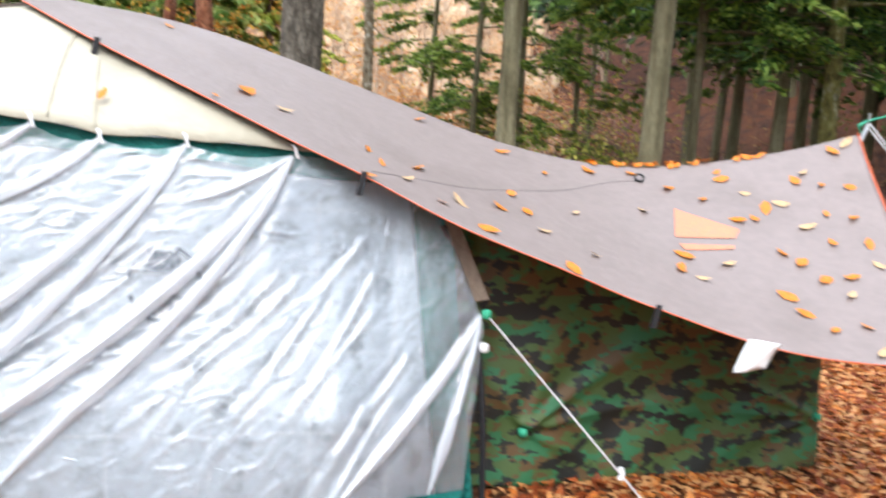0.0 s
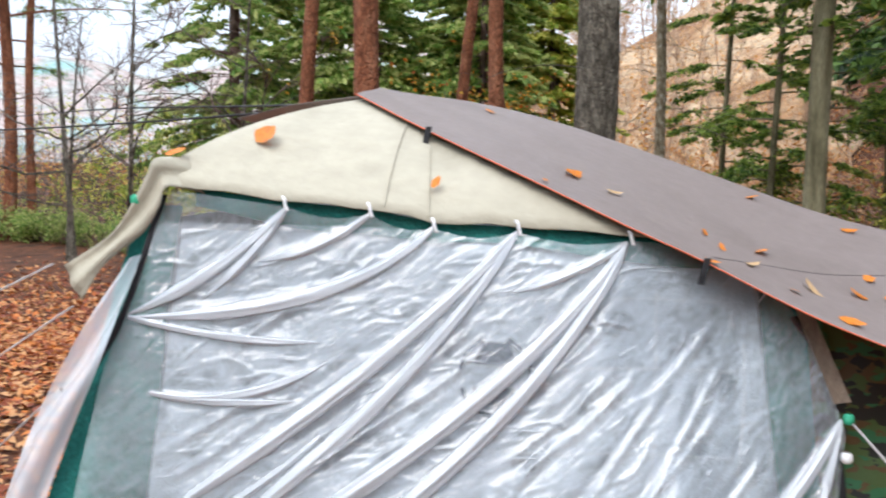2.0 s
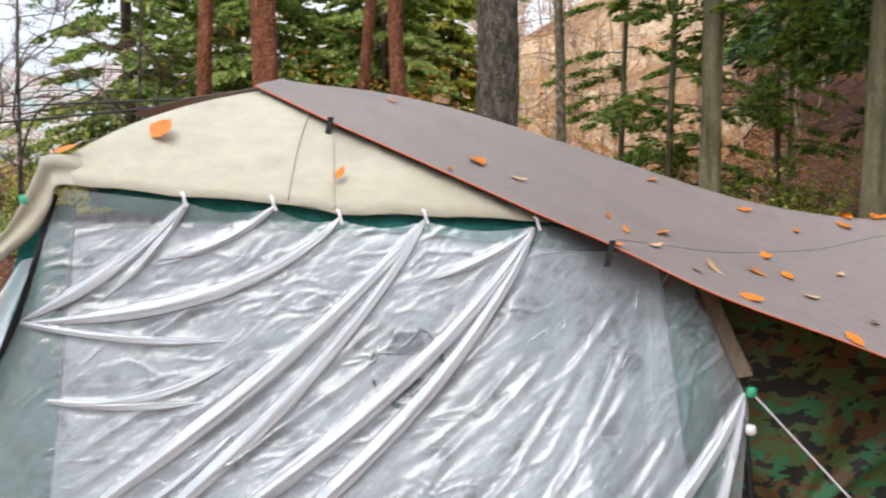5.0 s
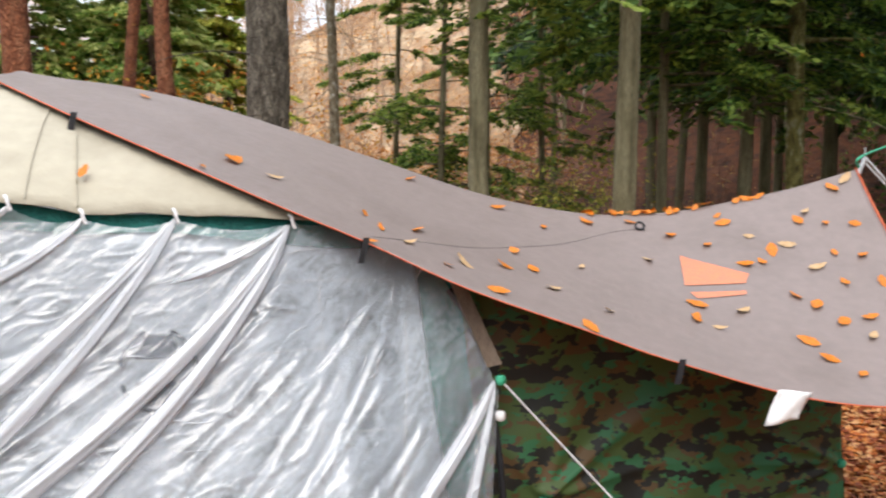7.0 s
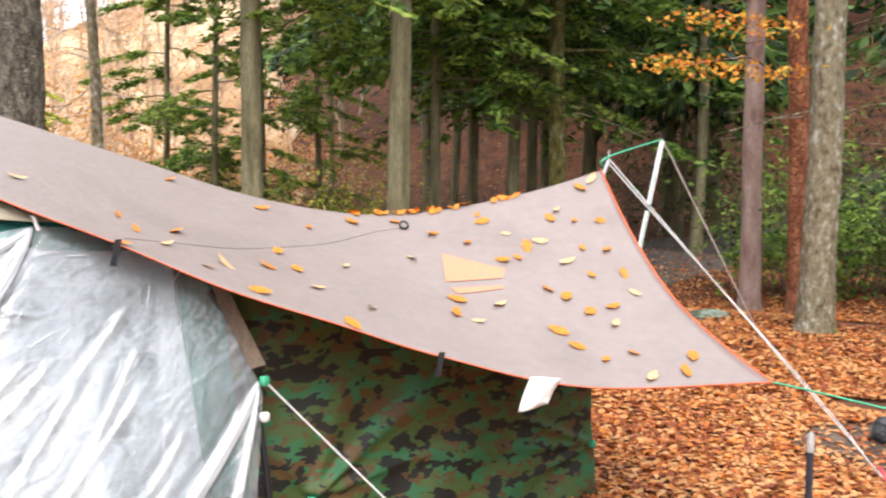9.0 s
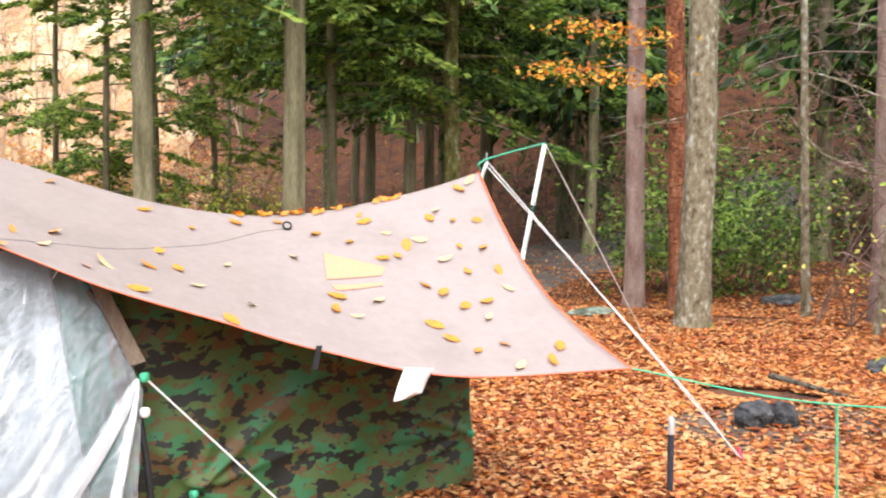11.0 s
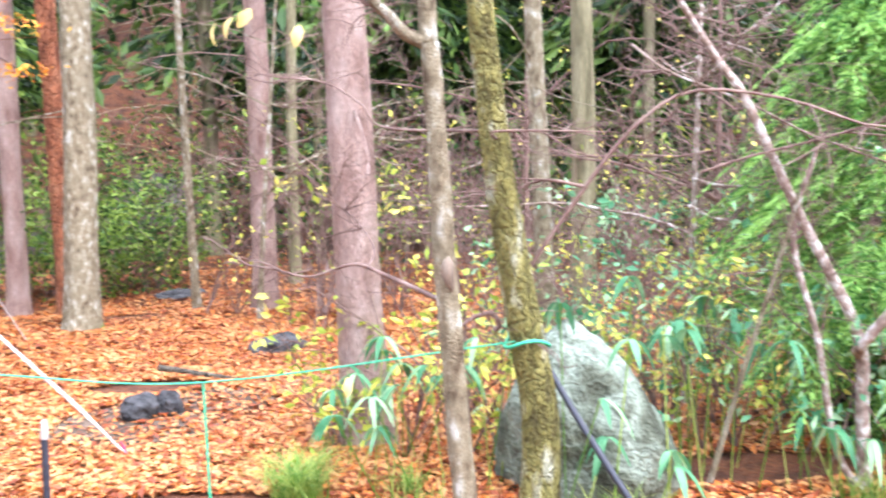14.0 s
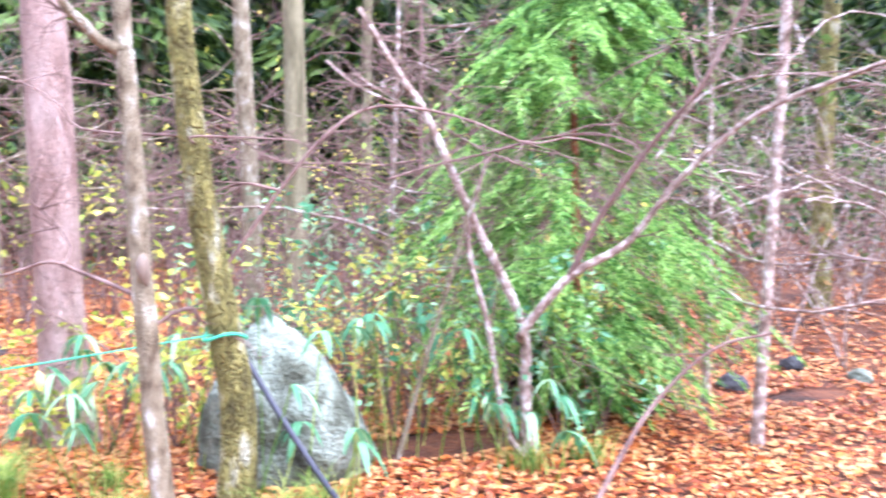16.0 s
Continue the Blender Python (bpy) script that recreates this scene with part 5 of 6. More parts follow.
# creases that run out from the clips
for s0, z0, ds, dz, amp in ((0.21, 0.22, 0.30, 0.36, 0.050), (0.21, 0.22, 0.10, 0.42, 0.026), (0.21, 0.22, 0.42, 0.14, 0.028), (0.21, 0.22, -0.14, 0.30, 0.022), (0.21, 0.22, 0.25, -0.2, 0.022), (0.99, 0.26, -0.42, 0.30, 0.028), (0.99, 0.26, -0.5, 0.04, 0.022), (0.99, 0.26, -0.3, -0.2, 0.020), (0.75, 0.95, -0.36, -0.5, 0.026), (0.75, 0.95, 0.05, -0.5, 0.020), (0.30, 0.95, 0.2, -0.4, 0.022), (0.05, 0.9, 0.06, -0.7, 0.030)):
    L2 = ds * ds + dz * dz
    w = ((S - s0) * ds + (Z - z0) * dz) / L2
    off = ((S - s0) * dz - (Z - z0) * ds) / math.sqrt(L2)
    cy = cy - amp * np.exp(-(off / (0.012 + 0.02 * np.clip(w, 0, 1))) ** 2) * np.clip(w / 0.06, 0, 1) * np.clip(1.1 - w, 0, 1)
CP = np.stack([cx + 0.02 * (1 - Z) * S, cy, cz + 0.01], -1)
CP[..., :2] += (CP[..., :2] - np.array([-0.1, 0.15])) * 0.03
curtain = tagged(part("camouflage_curtain", mesh_of("camouflage_curtain", under_tarp(CP).reshape(-1, 3), grid_faces(150, 90), CAMO)), "woodland camouflage tarpaulin hung as a wall under the tarp", "curtain")
curtain.modifiers.new("thickness", "SOLIDIFY").thickness = 0.004
for x, z in ((0.55, 0.27), (2.02, 0.28)):
    y = (4.0 + 0.45 * (x - 0.36) / 1.66 - 0.06) * 1.03
    x = x * 1.03
    part("clip", tube("clip", [(x, y, z + 0.02), (x, y, z + 0.01), (x, y, z - 0.01), (x, y, z - 0.02)], [0.012, 0.022, 0.022, 0.012], GREENROPE, 8), curtain, "green plastic clip")
c = tarp_at(0.845, 0.0)
S, Z = np.meshgrid(np.linspace(0, 1, 8), np.linspace(0, 1, 8), indexing="ij")
P = np.stack([c[0] + 0.02 + 0.13 * S - 0.05 * Z, c[1] - 0.015 + 0.01 * np.sin(6 * S + 3 * Z), c[2] + 0.005 - 0.14 * Z * (1 - 0.25 * S) - 0.01 * S], -1)
cl = tagged(part("white_cloth", mesh_of("white_cloth", P.reshape(-1, 3), grid_faces(8, 8), WHITE)), "white rag pinned to the tarp's lower edge", "cloth")
cl.modifiers.new("thickness", "SOLIDIFY").thickness = 0.003

# ---- poles, lines and pegs ----
def rope(name, label, pts, r, mat_, sag=0.0, n=14):
    p = curve_through(pts, n) if len(pts) > 2 else np.linspace(pts[0], pts[1], n)
    p[:, 2] -= sag * np.sin(np.pi * np.linspace(0, 1, n))
    return tagged(part(name, tube(name, p, r, mat_, 6)), label, "rope")


tip = tarp_at(1.0, 1.0)
corner = tarp_at(1.0, 0.0)
pole = thing("tarp_pole", "upright aluminium pole under the tip of the tarp", "pole")
part("tube", tube("tube", [(1.75, 5.3, 0), (2.15, 5.23, 0.8), (2.47, 5.17, 1.74)], 0.011, STEEL, 10), pole)
part("spike", tube("spike", [(2.47, 5.17, 1.74), (2.47, 5.17, 1.80)], 0.004, STEEL, 6), pole)
pole = thing("tarp_pole", "leaning white aluminium pole that tensions the ridge line", "pole")
part("tube", tube("tube", [(3.71, 7.45, 0), (3.87, 7.36, 1.0), (4.02, 7.28, 1.93)], 0.02, WHITE, 12), pole)
part("collar", tube("collar", [(3.93, 7.33, 1.34), (3.94, 7.32, 1.40)], 0.027, BLACK, 12), pole, "black joint collar")
part("spike", tube("spike", [(4.02, 7.28, 1.93), (4.025, 7.277, 2.0)], 0.007, BLACK, 6), pole)
rope("ridge_line", "green cord from the tarp's tip to the pole top", [(2.38, 5.06, 1.69), (2.47, 5.17, 1.76), (4.02, 7.28, 1.94)], 0.006, GREENROPE)
rope("guy_line", "green cord running down beside the pole", [(4.02, 7.28, 1.93), (3.85, 7.3, 1.0)], 0.003, GREENROPE)
rope("guy_line", "thin cord from the pole top to the ground", [(4.02, 7.28, 1.94), (5.74, 8.26, 0.02)], 0.006, WHITEROPE)
rope("guy_line", "white guy line from the tarp pole to its peg", [(2.47, 5.17, 1.75), (3.68, 4.24, 0.03)], 0.004, WHITEROPE)
rope("guy_line", "doubled white guy line from the tarp pole", [(2.47, 5.17, 1.72), (3.4, 4.46, 0.45), (3.66, 4.26, 0.05)], 0.004, WHITEROPE)
rope("guy_line", "white guy line from the tent's corner with a slider", [front(1.0, 0.84, 0.03), (1.16, 3.72, 0.0)], 0.0042, WHITEROPE)
q_ = front(1.0, 0.84, 0.03) * 0.27 + np.array([1.16, 3.72, 0.0]) * 0.73
tagged(part("line_slider", tube("line_slider", [q_ + [0, 0, 0.025], q_ + [0.01, 0, 0], q_ - [0, 0, 0.025]], 0.012, WHITE, 8)), "white plastic slider on the guy line", "slider")
rope("guy_line", "white guy line drawn out from the tent corner", [front(-1.97, 1.33, 0.06), (-7.15, 6.9, 0.0)], 0.004, WHITEROPE)
rope("guy_line", "white guy line drawn out from the tent corner", [front(-1.90, 1.17, 0.05), (-5.33, 5.55, 0.0)], 0.004, WHITEROPE)
rope("guy_line", "white guy line drawn out from the tent leg", [front(-1.95, 0.85, 0.05), (-3.95, 4.34, 0.0)], 0.004, WHITEROPE)
rope("ridge_line", "dark cord running from the tent top into the trees", [(-1.9, 4.9, 2.06), (-6.6, 9.5, 2.4), (-14.3, 17.2, 2.6)], 0.008, BLACK, 0.1)
rope("ridge_line", "second dark cord running from the tent top into the trees", [(-1.95, 4.95, 2.05), (-7.2, 8.6, 2.12), (-14.6, 14.5, 2.15)], 0.008, BLACK, 0.1)
tree_rope = np.array([3.84, 1.80, 0.87])
rope("tie_line", "green cord from the tarp's corner to the mossy tree", [corner, (3.12, 3.0, 0.70), tree_rope], 0.004, GREENROPE, 0.01, 24)
rope("tie_line", "loose green cord end hanging down", [(3.12, 3.0, 0.69), (3.125, 2.99, 0.35), (3.13, 2.98, 0.02)], 0.006, GREENROPE)
a = np.linspace(0, 2 * np.pi, 25)
tagged(part("tie_knot", tube("tie_knot", np.stack([3.91 + 0.10 * np.cos(a), 1.78 + 0.10 * np.sin(a), 0.86 + 0.02 * np.sin(2 * a)], 1), 0.009, GREENROPE, 6)), "green cord knotted round the mossy trunk", "rope")
peg = thing("tent_peg", "pink-painted tent peg in the leaves", "peg")
part("pin", tube("pin", [(3.70, 4.225, -0.03), (3.66, 4.26, 0.10)], 0.008, PINK, 6), peg)
post = thing("short_post", "short dark post with a silvery top", "post")
part("stem", tube("stem", [(2.97, 3.96, 0), (2.97, 3.96, 0.34)], 0.018, DARKPIPE, 10), post)
part("cap", tube("cap", [(2.97, 3.96, 0.33), (2.968, 3.955, 0.41), (2.965, 3.95, 0.43)], [0.02, 0.018, 0.006], STEEL, 10), post, "silvery cap")


# ---- stones ----
def stone(name, label, x, y, size, mat_, seed, lift=0.3, rot=0.0, faces=()):
    bm = bmesh.new()
    bmesh.ops.create_icosphere(bm, subdivisions=4, radius=1.0)
    cr_ = random.Random(int(seed * 10))
    cuts = [(Vector((cr_.gauss(0, 1), cr_.gauss(0, 1), cr_.gauss(0, 0.7))).normalized(), cr_.uniform(0.72, 0.92)) for _ in range(9)]
    cuts += [(Vector(cn).normalized(), cd) for cn, cd in faces]
    for v in bm.verts:
        n1 = noise.noise(v.co * 1.3 + Vector((seed, 0, 0)))
        n2 = noise.noise(v.co * 4.0 + Vector((0, seed, 0)))
        n3 = noise.noise(v.co * 11.0 + Vector((0, 0, seed)))
        v.co *= 1 + 0.28 * n1 + 0.10 * n2 + 0.035 * n3
        for cn, cd in cuts:
            over = v.co.dot(cn) - cd
            if over > 0:
                v.co -= cn * over * 0.6
        v.co *= 1 + 0.05 * noise.noise(v.co * 5 + Vector((seed, 0, 0))) + 0.025 * noise.noise(v.co * 14 + Vector((seed, 3, 0)))
        v.co = Vector((v.co.x * size[0], v.co.y * size[1], v.co.z * size[2]))
    me = bpy.data.meshes.new(name)
    bm.to_mesh(me)
    bm.free()
    me.materials.append(mat_)
    ob = tagged(new(name, me), label, "stone")
    ob.matrix_basis = pose(x, y, float(height(x, y)) + size[2] * lift, 0, 0, rot)
    return ob


stone("boulder", "large upright grey-green boulder with pale lichen", 4.60, 1.82, (0.42, 0.54, 0.62), STONE, 3.0, 0.5, 0, (((0.28, -0.70, 0.66), 0.50), ((-0.1, 0.8, 0.6), 0.62)))
stone("hearth_stone", "sooty dark stone of the fireplace", 4.34, 4.92, (0.15, 0.13, 0.10), DARKSTONE, 5.0, 0.6)
stone("hearth_stone", "sooty dark stone of the fireplace", 4.52, 4.83, (0.10, 0.10, 0.10), DARKSTONE, 6.0, 0.6)
stone("field_stone", "flat grey stone lying in the leaves", 6.62, 5.74, (0.32, 0.22, 0.12), DARKSTONE, 7.0, 0.3)
stone("field_stone", "low grey stone at the foot of the trees", 6.0, 9.7, (0.30, 0.2, 0.07), STONE, 8.0, 0.3)
stone("field_stone", "dark flat stone half sunk in leaves", 9.07, 9.77, (0.4, 0.3, 0.08), DARKSTONE, 9.0, 0.2)
for i, (x, y, s_) in enumerate(((8.2, -1.6, 0.10), (8.6, -1.1, 0.12), (9.3, -2.2, 0.14), (7.6, -0.6, 0.13), (9.8, -0.9, 0.12), (6.6, 0.75, 0.25))):
    stone("field_stone", "grey stone lying on the leafy bank", x, y, (s_ * 1.2, s_, s_ * 0.7), DARKSTONE if i % 2 else STONE, 20.0 + i, 0.4)

stick = [(5.44, 5.99, 0.03), (5.35, 5.38, 0.06), (5.46, 5.05, 0.03)]
tagged(part("dead_branch", tube("dead_branch", curve_through(stick, 14), np.linspace(0.03, 0.012, 14), OAK, 7)), "dark dead branch lying on the leaves", "branch")

# ---- thicket beside the boulder ----
BOUGHS = []


def bough(parent, pts, r0, r1, mat_, n=24, sides=8, name="branch"):
    p = curve_through(pts, n)
    BOUGHS.append((parent, p, r0))
    return part(name, tube(name, p, np.linspace(r0, r1, n), mat_, sides), parent)


mossy = thing("mossy_tree", "slim leaning tree with olive mossy bark", "tree")
mp_ = curve_through([(3.93, 1.74, -0.05), (3.94, 1.73, 0.48), (3.91, 1.78, 0.87), (3.88, 1.84, 1.27), (3.85, 1.89, 1.65), (3.83, 1.93, 2.03), (3.81, 1.96, 2.41), (3.75, 2.05, 4)], 30)
part("trunk", trunk_mesh(mp_, 0.088, 0.055, MOSSBARK, 12, 51, 0.25), mossy)
bough(mossy, [(3.95, 1.84, 1.12), (4.07, 1.57, 1.55), (4.16, 1.37, 1.82), (4.34, 1.17, 1.97), (4.55, 0.82, 1.93), (4.62, 0.47, 1.80), (4.75, 0.23, 1.83), (4.78, -0.19, 1.68)], 0.011, 0.003, TWIG)
bough(mossy, [(3.80, 2.10, 0.90), (3.82, 2.07, 0.92), (3.85, 2.01, 0.965), (3.88, 1.94, 0.98), (3.895, 1.915, 0.93), (3.88, 1.93, 0.90)], 0.008, 0.014, TWIG)
bough(mossy, [(4.07, 1.57, 1.55), (4.0, 1.75, 1.58), (3.95, 1.95, 1.50)], 0.009, 0.004, TWIG)
slim = thing("slim_tree", "slim pale tree with a knotty scar and a forked limb", "tree")
sp_ = curve_through([(3.27, 1.70, -0.05), (3.26, 1.71, 0.33), (3.24, 1.73, 0.61), (3.23, 1.75, 0.98), (3.22, 1.77, 1.25), (3.21, 1.78, 1.54), (3.20, 1.79, 1.75), (3.19, 1.81, 2.08), (3.18, 1.82, 2.29), (3.15, 1.86, 4)], 30)
part("trunk", trunk_mesh(sp_, 0.05, 0.035, LICHEN, 12, 52, 0.2), slim)
bough(slim, [(3.19, 1.82, 2.10), (3.10, 1.86, 2.13), (3.02, 1.88, 2.19), (2.94, 1.91, 2.26), (2.8, 1.97, 2.5)], 0.028, 0.015, LICHEN)
part("scar", tube("scar", curve_through([(3.185, 1.735, 1.30), (3.18, 1.735, 1.24), (3.19, 1.72, 1.17)], 8), [0.006, 0.02, 0.026, 0.028, 0.026, 0.022, 0.016, 0.005], WOOD, 8), slim, "reddish rotten scar")

shrub = thing("bare_shrub", "bare many-stemmed shrub with pale lichened branches", "shrub")
bough(shrub, [(5.23, 0.56, -0.05), (5.22, 0.58, 0.4), (5.21, 0.61, 0.81), (5.05, 0.87, 1.41), (4.89, 1.09, 1.96), (4.85, 1.22, 2.16), (4.68, 1.41, 2.52)], 0.038, 0.014, PALETWIG, 30)
bough(shrub, [(5.21, 0.60, 0.70), (4.99, 0.55, 0.79), (4.98, 0.30, 1.10), (4.97, 0.0, 1.29), (4.89, -0.26, 1.62), (4.79, -0.63, 1.95), (4.64, -1.17, 2.17)], 0.03, 0.01, PALETWIG, 30)
bough(shrub, [(4.98, 0.30, 1.10), (4.95, 0.15, 1.41), (4.88, -0.11, 1.79), (4.79, -0.36, 2.09), (4.79, -0.56, 2.5)], 0.022, 0.01, TWIG, 24)
bough(shrub, [(5.20, 0.54, -0.04), (5.17, 0.69, 0.22), (5.07, 0.77, 0.79), (5.05, 0.89, 1.29), (5.07, 0.79, 1.73)], 0.022, 0.012, PALETWIG, 24)
bough(shrub, [(4.9, 1.25, 0.0), (4.95, 1.1, 0.6), (5.0, 0.95, 1.15), (5.02, 0.86, 1.5)], 0.016, 0.010, LICHEN, 20)
bough(shrub, [(4.5, 0.1, -0.02), (4.75, -0.15, 0.45), (4.95, -0.45, 0.75), (5.0, -0.75, 0.85)], 0.016, 0.006, TWIG, 20)
for pts, r0, m_ in (([(4.71, 1.61, 2.25), (4.78, 1.44, 2.11), (4.89, 1.11, 1.96), (4.97, 0.77, 1.77), (5.02, 0.53, 1.7)], 0.008, PALETWIG), ([(4.83, 1.29, 1.61), (4.9, 1.05, 1.69), (4.97, 0.77, 1.76), (4.93, 0.44, 1.84), (4.87, 0.12, 1.85), (4.88, -0.19, 1.78)], 0.009, TWIG), ([(4.88, -0.14, 1.73), (4.89, -0.38, 2.06), (4.88, -0.78, 2.15), (4.84, -1.2, 2.08)], 0.010, PALETWIG)):
    bough(shrub, pts, r0, r0 * 0.35, m_, 20, 6)
bough(slim, [(3.23, 1.78, 1.12), (3.29, 2.1, 1.2), (3.29, 2.27, 1.24), (3.32, 2.54, 1.17), (3.36, 2.79, 1.19), (3.36, 3.08, 1.21)], 0.011, 0.003, TWIG, 24, 6)
bough(slim, [(3.29, 2.2, 1.22), (3.42, 2.26, 1.3), (3.52, 2.46, 1.43), (3.49, 2.65, 1.54)], 0.006, 0.002, TWIG, 16, 5)
bough(mossy, [(3.86, 1.88, 1.75), (3.71, 1.83, 1.79), (4.01, 1.7, 1.8), (4.29, 1.57, 1.8)], 0.008, 0.003, TWIG, 16, 5)
bough(mossy, [(3.85, 1.9, 1.8), (3.94, 2.57, 1.84), (3.95, 2.72, 1.96), (3.91, 2.94, 2.08), (3.69, 3.18, 2.12)], 0.008, 0.003, TWIG, 20, 5)
PALELEAF = leaf_mesh("hanging_leaf", 0.075, 0.036, 0.2, leafy("pale_yellow_leaf", [(0.60, 0.48, 0.14), (0.75, 0.62, 0.30)], 20, 0.0), 9)
for k, p in enumerate([(2.29, 2.03, 2.05), (2.32, 2.0, 2.07), (2.36, 1.96, 2.1), (2.47, 1.84, 2.05), (2.8, 1.92, 0.85), (4.64, 0.36, 1.31), (4.63, 0.41, 1.65)]):
    hl = tagged(new("hanging_leaf", PALELEAF), "pale yellow leaf hanging from a fine twig", "leaf", "hanging yellow leaves")
    hl.matrix_basis = pose(*p, 90 + 20 * math.sin(k * 2.3), 70 + 20 * math.cos(k * 1.7), 60 + 25 * k)
    part("stalk", tube("stalk", [(-0.06, 0, 0.0), (-0.12, 0.005, 0.01), (-0.35, 0.03, 0.02)], 0.0012, TWIG, 4), hl)
rt_ = np.random.default_rng(77)
for owner, mat_, dense, length in ((shrub, TWIG, 8, 0.55), (mossy, TWIG, 6, 0.40), (slim, TWIG, 6, 0.40)):
    pcs = []
    for parent_, p, r0 in BOUGHS:
        if parent_ is owner and r0 < 0.05:
            pcs += twigs_along(rt_, p[len(p) // 4:], 0.0045, 2, length, 0.1, dense)
    tagged(part("twig_spray", joined("twig_spray", pcs, mat_), owner), "fine bare twigs", kind="stuff")
for k, (x, y, h, r, ln, m_) in enumerate([(7.3, -1.9, 4.2, 0.035, 0.05, PALETWIG), (6.4, -2.3, 3.6, 0.03, 0.0, PALETWIG), (6.9, -0.4, 3.8, 0.03, 0.03, PALETWIG), (8.8, 0.3, 4.6, 0.04, -0.05, TWIG), (8.4, 2.3, 4.4, 0.035, 0.02, TWIG), (9.4, 4.6, 5.0, 0.04, 0.04, TWIG), (7.7, 5.5, 4.6, 0.035, -0.04, LICHEN), (9.8, -3.4, 4.8, 0.045, 0.0, PALETWIG), (7.9, 7.2, 4.6, 0.035, 0.06, LICHEN), (6.5, 1.9, 3.8, 0.03, 0.04, PALETWIG)]):
    bare_tree("slender bare tree with layered fine twigs", x, y, h, r, m_, 520 + k, (ln, 0.02), 12, 0.5, 0.18, "bare trees in the thicket", TWIG, 0.25)

# feathery young cypress
cyp = thing("young_cypress", "feathery bright green young cypress behind the shrub", "tree")
cp_ = trunk_path(6.33, 0.42, 3.7, (0.0, 0.03), 0.02, seed=60)
part("trunk", trunk_mesh(cp_, 0.05, 0.01, REDPINE, 10, 60), cyp)
part("crown", frond_crown(np.random.default_rng(61), cp_, 0.15, 3.6, 1.0, 230, 11, 22, 0.065, 0.012, FRESHLEAF, 0.45, 0.0, ([0.1, 0.5, 1.15, 1.8, 2.5, 3.6], [0.35, 0.65, 1.12, 1.0, 0.8, 0.2])), cyp)


# bamboo grass: drooping long leaves on thin stalks
def sasa(x, y, n, hgt, seed, name="bamboo_grass"):
    r = np.random.default_rng(seed)
    t = thing(name, "bamboo grass with long drooping blue-green leaves", "grass", "bamboo grass clumps")
    pcs, vs, fs, k = [], [], [], 0
    z0 = float(height(x, y))
    for _ in range(n):
        bx, by = x + r.normal() * 0.16, y + r.normal() * 0.16
        H = hgt * r.uniform(0.6, 1.1)
        topp = np.array([bx + r.normal() * 0.10, by + r.normal() * 0.10, z0 + H])
        pcs.append(tube_arrays(np.linspace((bx, by, z0), topp, 4), 0.004, 4))
        for _l in range(r.integers(3, 7)):
            a = r.uniform(0, 2 * np.pi)
            L, W = r.uniform(0.14, 0.24), r.uniform(0.028, 0.042)
            q = np.linspace(0, 1, 6)
            d = np.array([math.cos(a), math.sin(a), 0])
            mid = topp + d * (L * q * 0.7)[:, None] + np.array([0, 0, 1]) * (0.03 * q - L * 0.9 * q ** 2)[:, None]
            s = np.array([-d[1], d[0], 0])
            w = W * 0.5 * np.sin(np.pi * np.clip(q * 0.9 + 0.08, 0, 1)) ** 0.8
            v = np.concatenate([np.stack([mid[i] - s * w[i], mid[i] + np.array([0, 0, -0.004]), mid[i] + s * w[i]]) for i in range(6)])
            f = np.array([(3 * i + j, 3 * i + 3 + j, 3 * i + 4 + j, 3 * i + 1 + j) for i in range(5) for j in range(2)])
            vs.append(v), fs.append(f + k)
            k += len(v)
    part("stalks", joined("stalks", pcs, GRASSLEAF), t)
    part("leaves", mesh_of("leaves", np.concatenate(vs), np.concatenate(fs), SASALEAF), t)


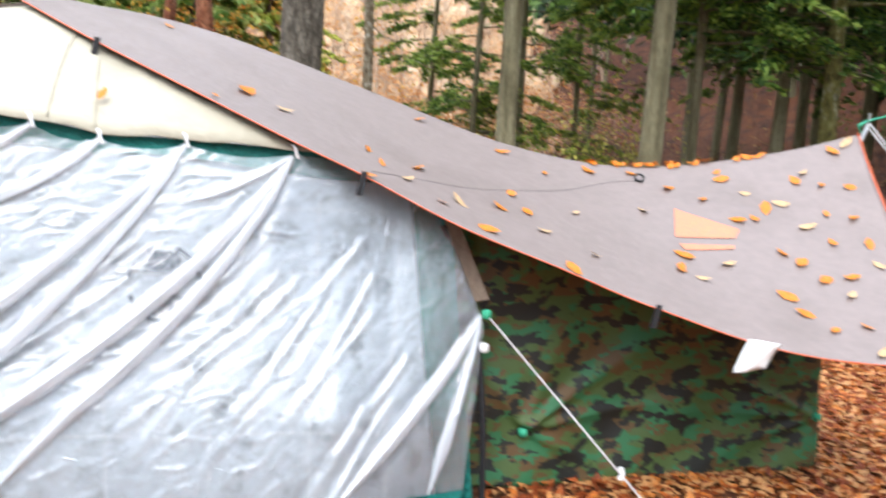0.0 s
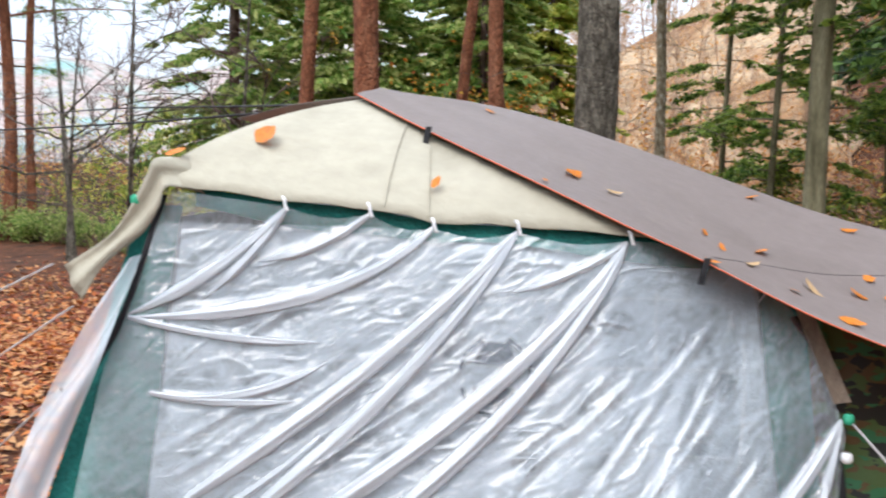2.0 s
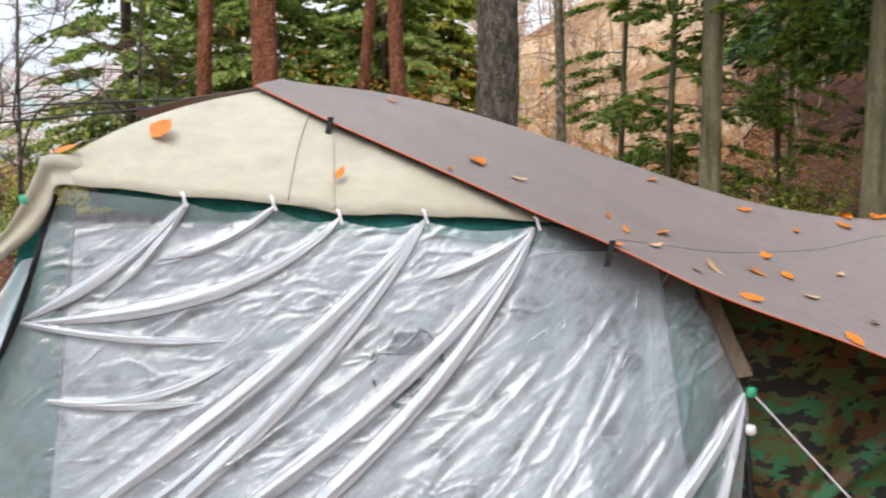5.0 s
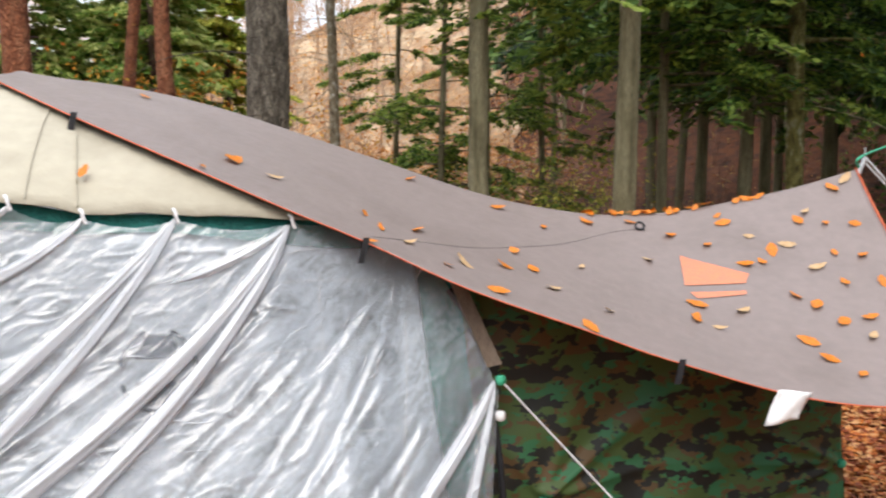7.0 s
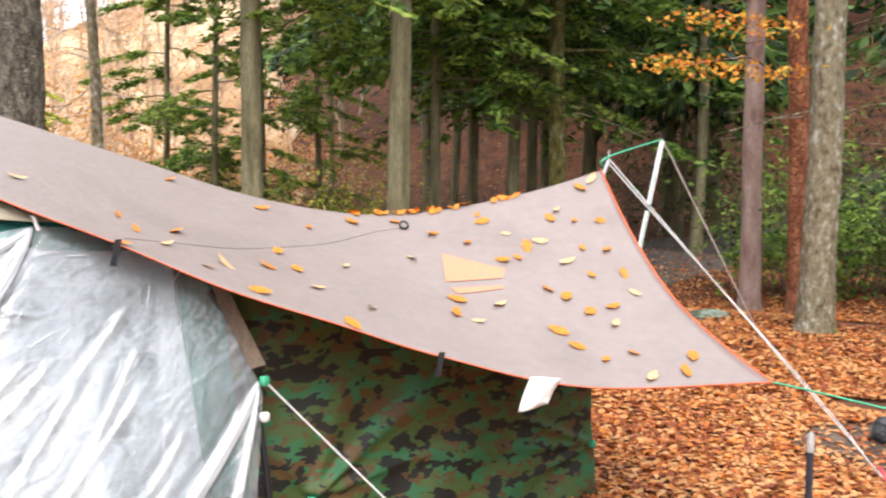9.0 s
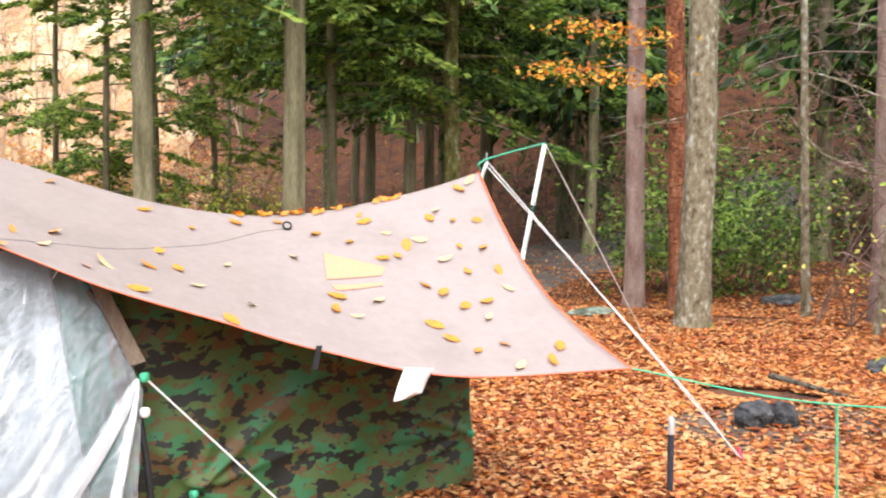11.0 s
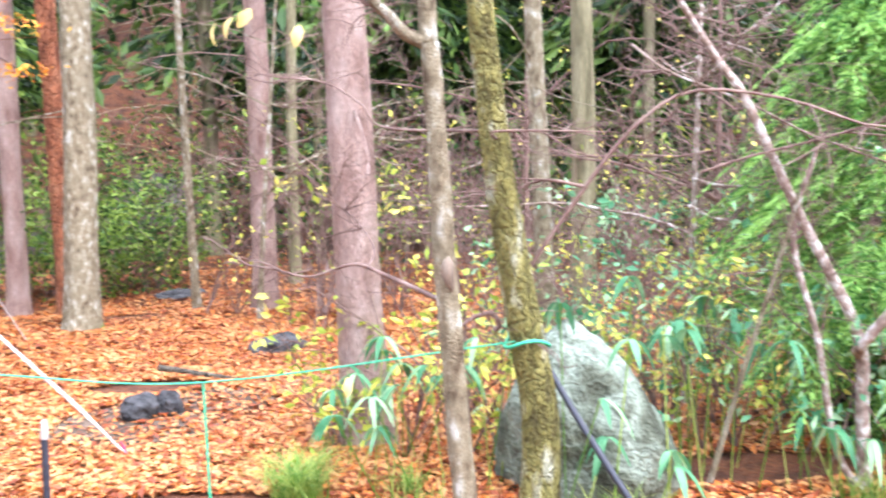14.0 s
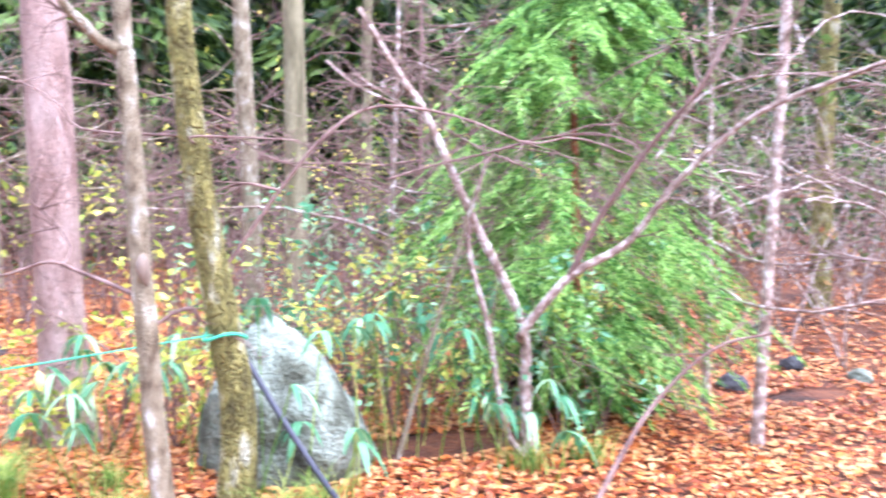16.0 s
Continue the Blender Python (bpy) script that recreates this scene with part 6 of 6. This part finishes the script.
for i, (x, y, n, h) in enumerate([(3.9, 2.62, 5, 0.55), (4.15, 2.85, 5, 0.75), (4.1, 2.3, 4, 0.95), (3.85, 1.25, 4, 0.62), (4.9, 1.15, 7, 0.9), (5.3, 1.5, 7, 1.0), (5.5, 0.9, 6, 0.9), (5.0, 0.75, 4, 0.5), (4.7, 0.55, 4, 0.45), (4.5, 2.9, 5, 0.6), (4.3, 1.55, 3, 1.05)]):
    sasa(x, y, n, h, 200 + i)


def grass_tuft(x, y, n, hgt, seed):
    r = np.random.default_rng(seed)
    vs, fs = [], []
    z0 = float(height(x, y))
    for i in range(n):
        a, L = r.uniform(0, 2 * np.pi), hgt * r.uniform(0.6, 1.2)
        b = np.array([x + r.normal() * 0.06, y + r.normal() * 0.06, z0])
        d = np.array([math.cos(a), math.sin(a), 0])
        s = np.array([-d[1], d[0], 0]) * 0.005
        q = np.linspace(0, 1, 4)
        m = b + d * (0.7 * L * q ** 2)[:, None] + np.array([0, 0, 1]) * (L * (q - 0.45 * q ** 2))[:, None]
        w = (1 - q * 0.95)[:, None]
        vs.append(np.stack([m - s * w, m + s * w], 1).reshape(-1, 3))
        fs.append(np.array([(2 * j, 2 * j + 1, 2 * j + 3, 2 * j + 2) for j in range(3)]) + 8 * i)
    tagged(part("grass_tuft", mesh_of("grass_tuft", np.concatenate(vs), np.concatenate(fs), GRASSLEAF)), "tuft of yellow-green grass among the leaves", "grass", "grass tufts")


for i, (x, y, n, h) in enumerate([(3.55, 2.85, 220, 0.44), (3.75, 3.0, 130, 0.34), (3.85, 1.45, 90, 0.3), (4.05, 1.35, 70, 0.3), (4.0, 2.5, 80, 0.25), (3.7, 2.2, 80, 0.22), (5.0, 0.5, 80, 0.3), (5.3, 0.2, 70, 0.28), (6.6, 8.3, 60, 0.15)]):
    grass_tuft(x, y, n, h, 300 + i)
rope("water_pipe", "black plastic pipe leaning against the boulder", [(4.06, 1.75, 0.72), (4.0, 1.5, 0.42), (3.98, 1.25, 0.12), (3.97, 1.1, 0.0)], 0.016, DARKPIPE, 0, 16)
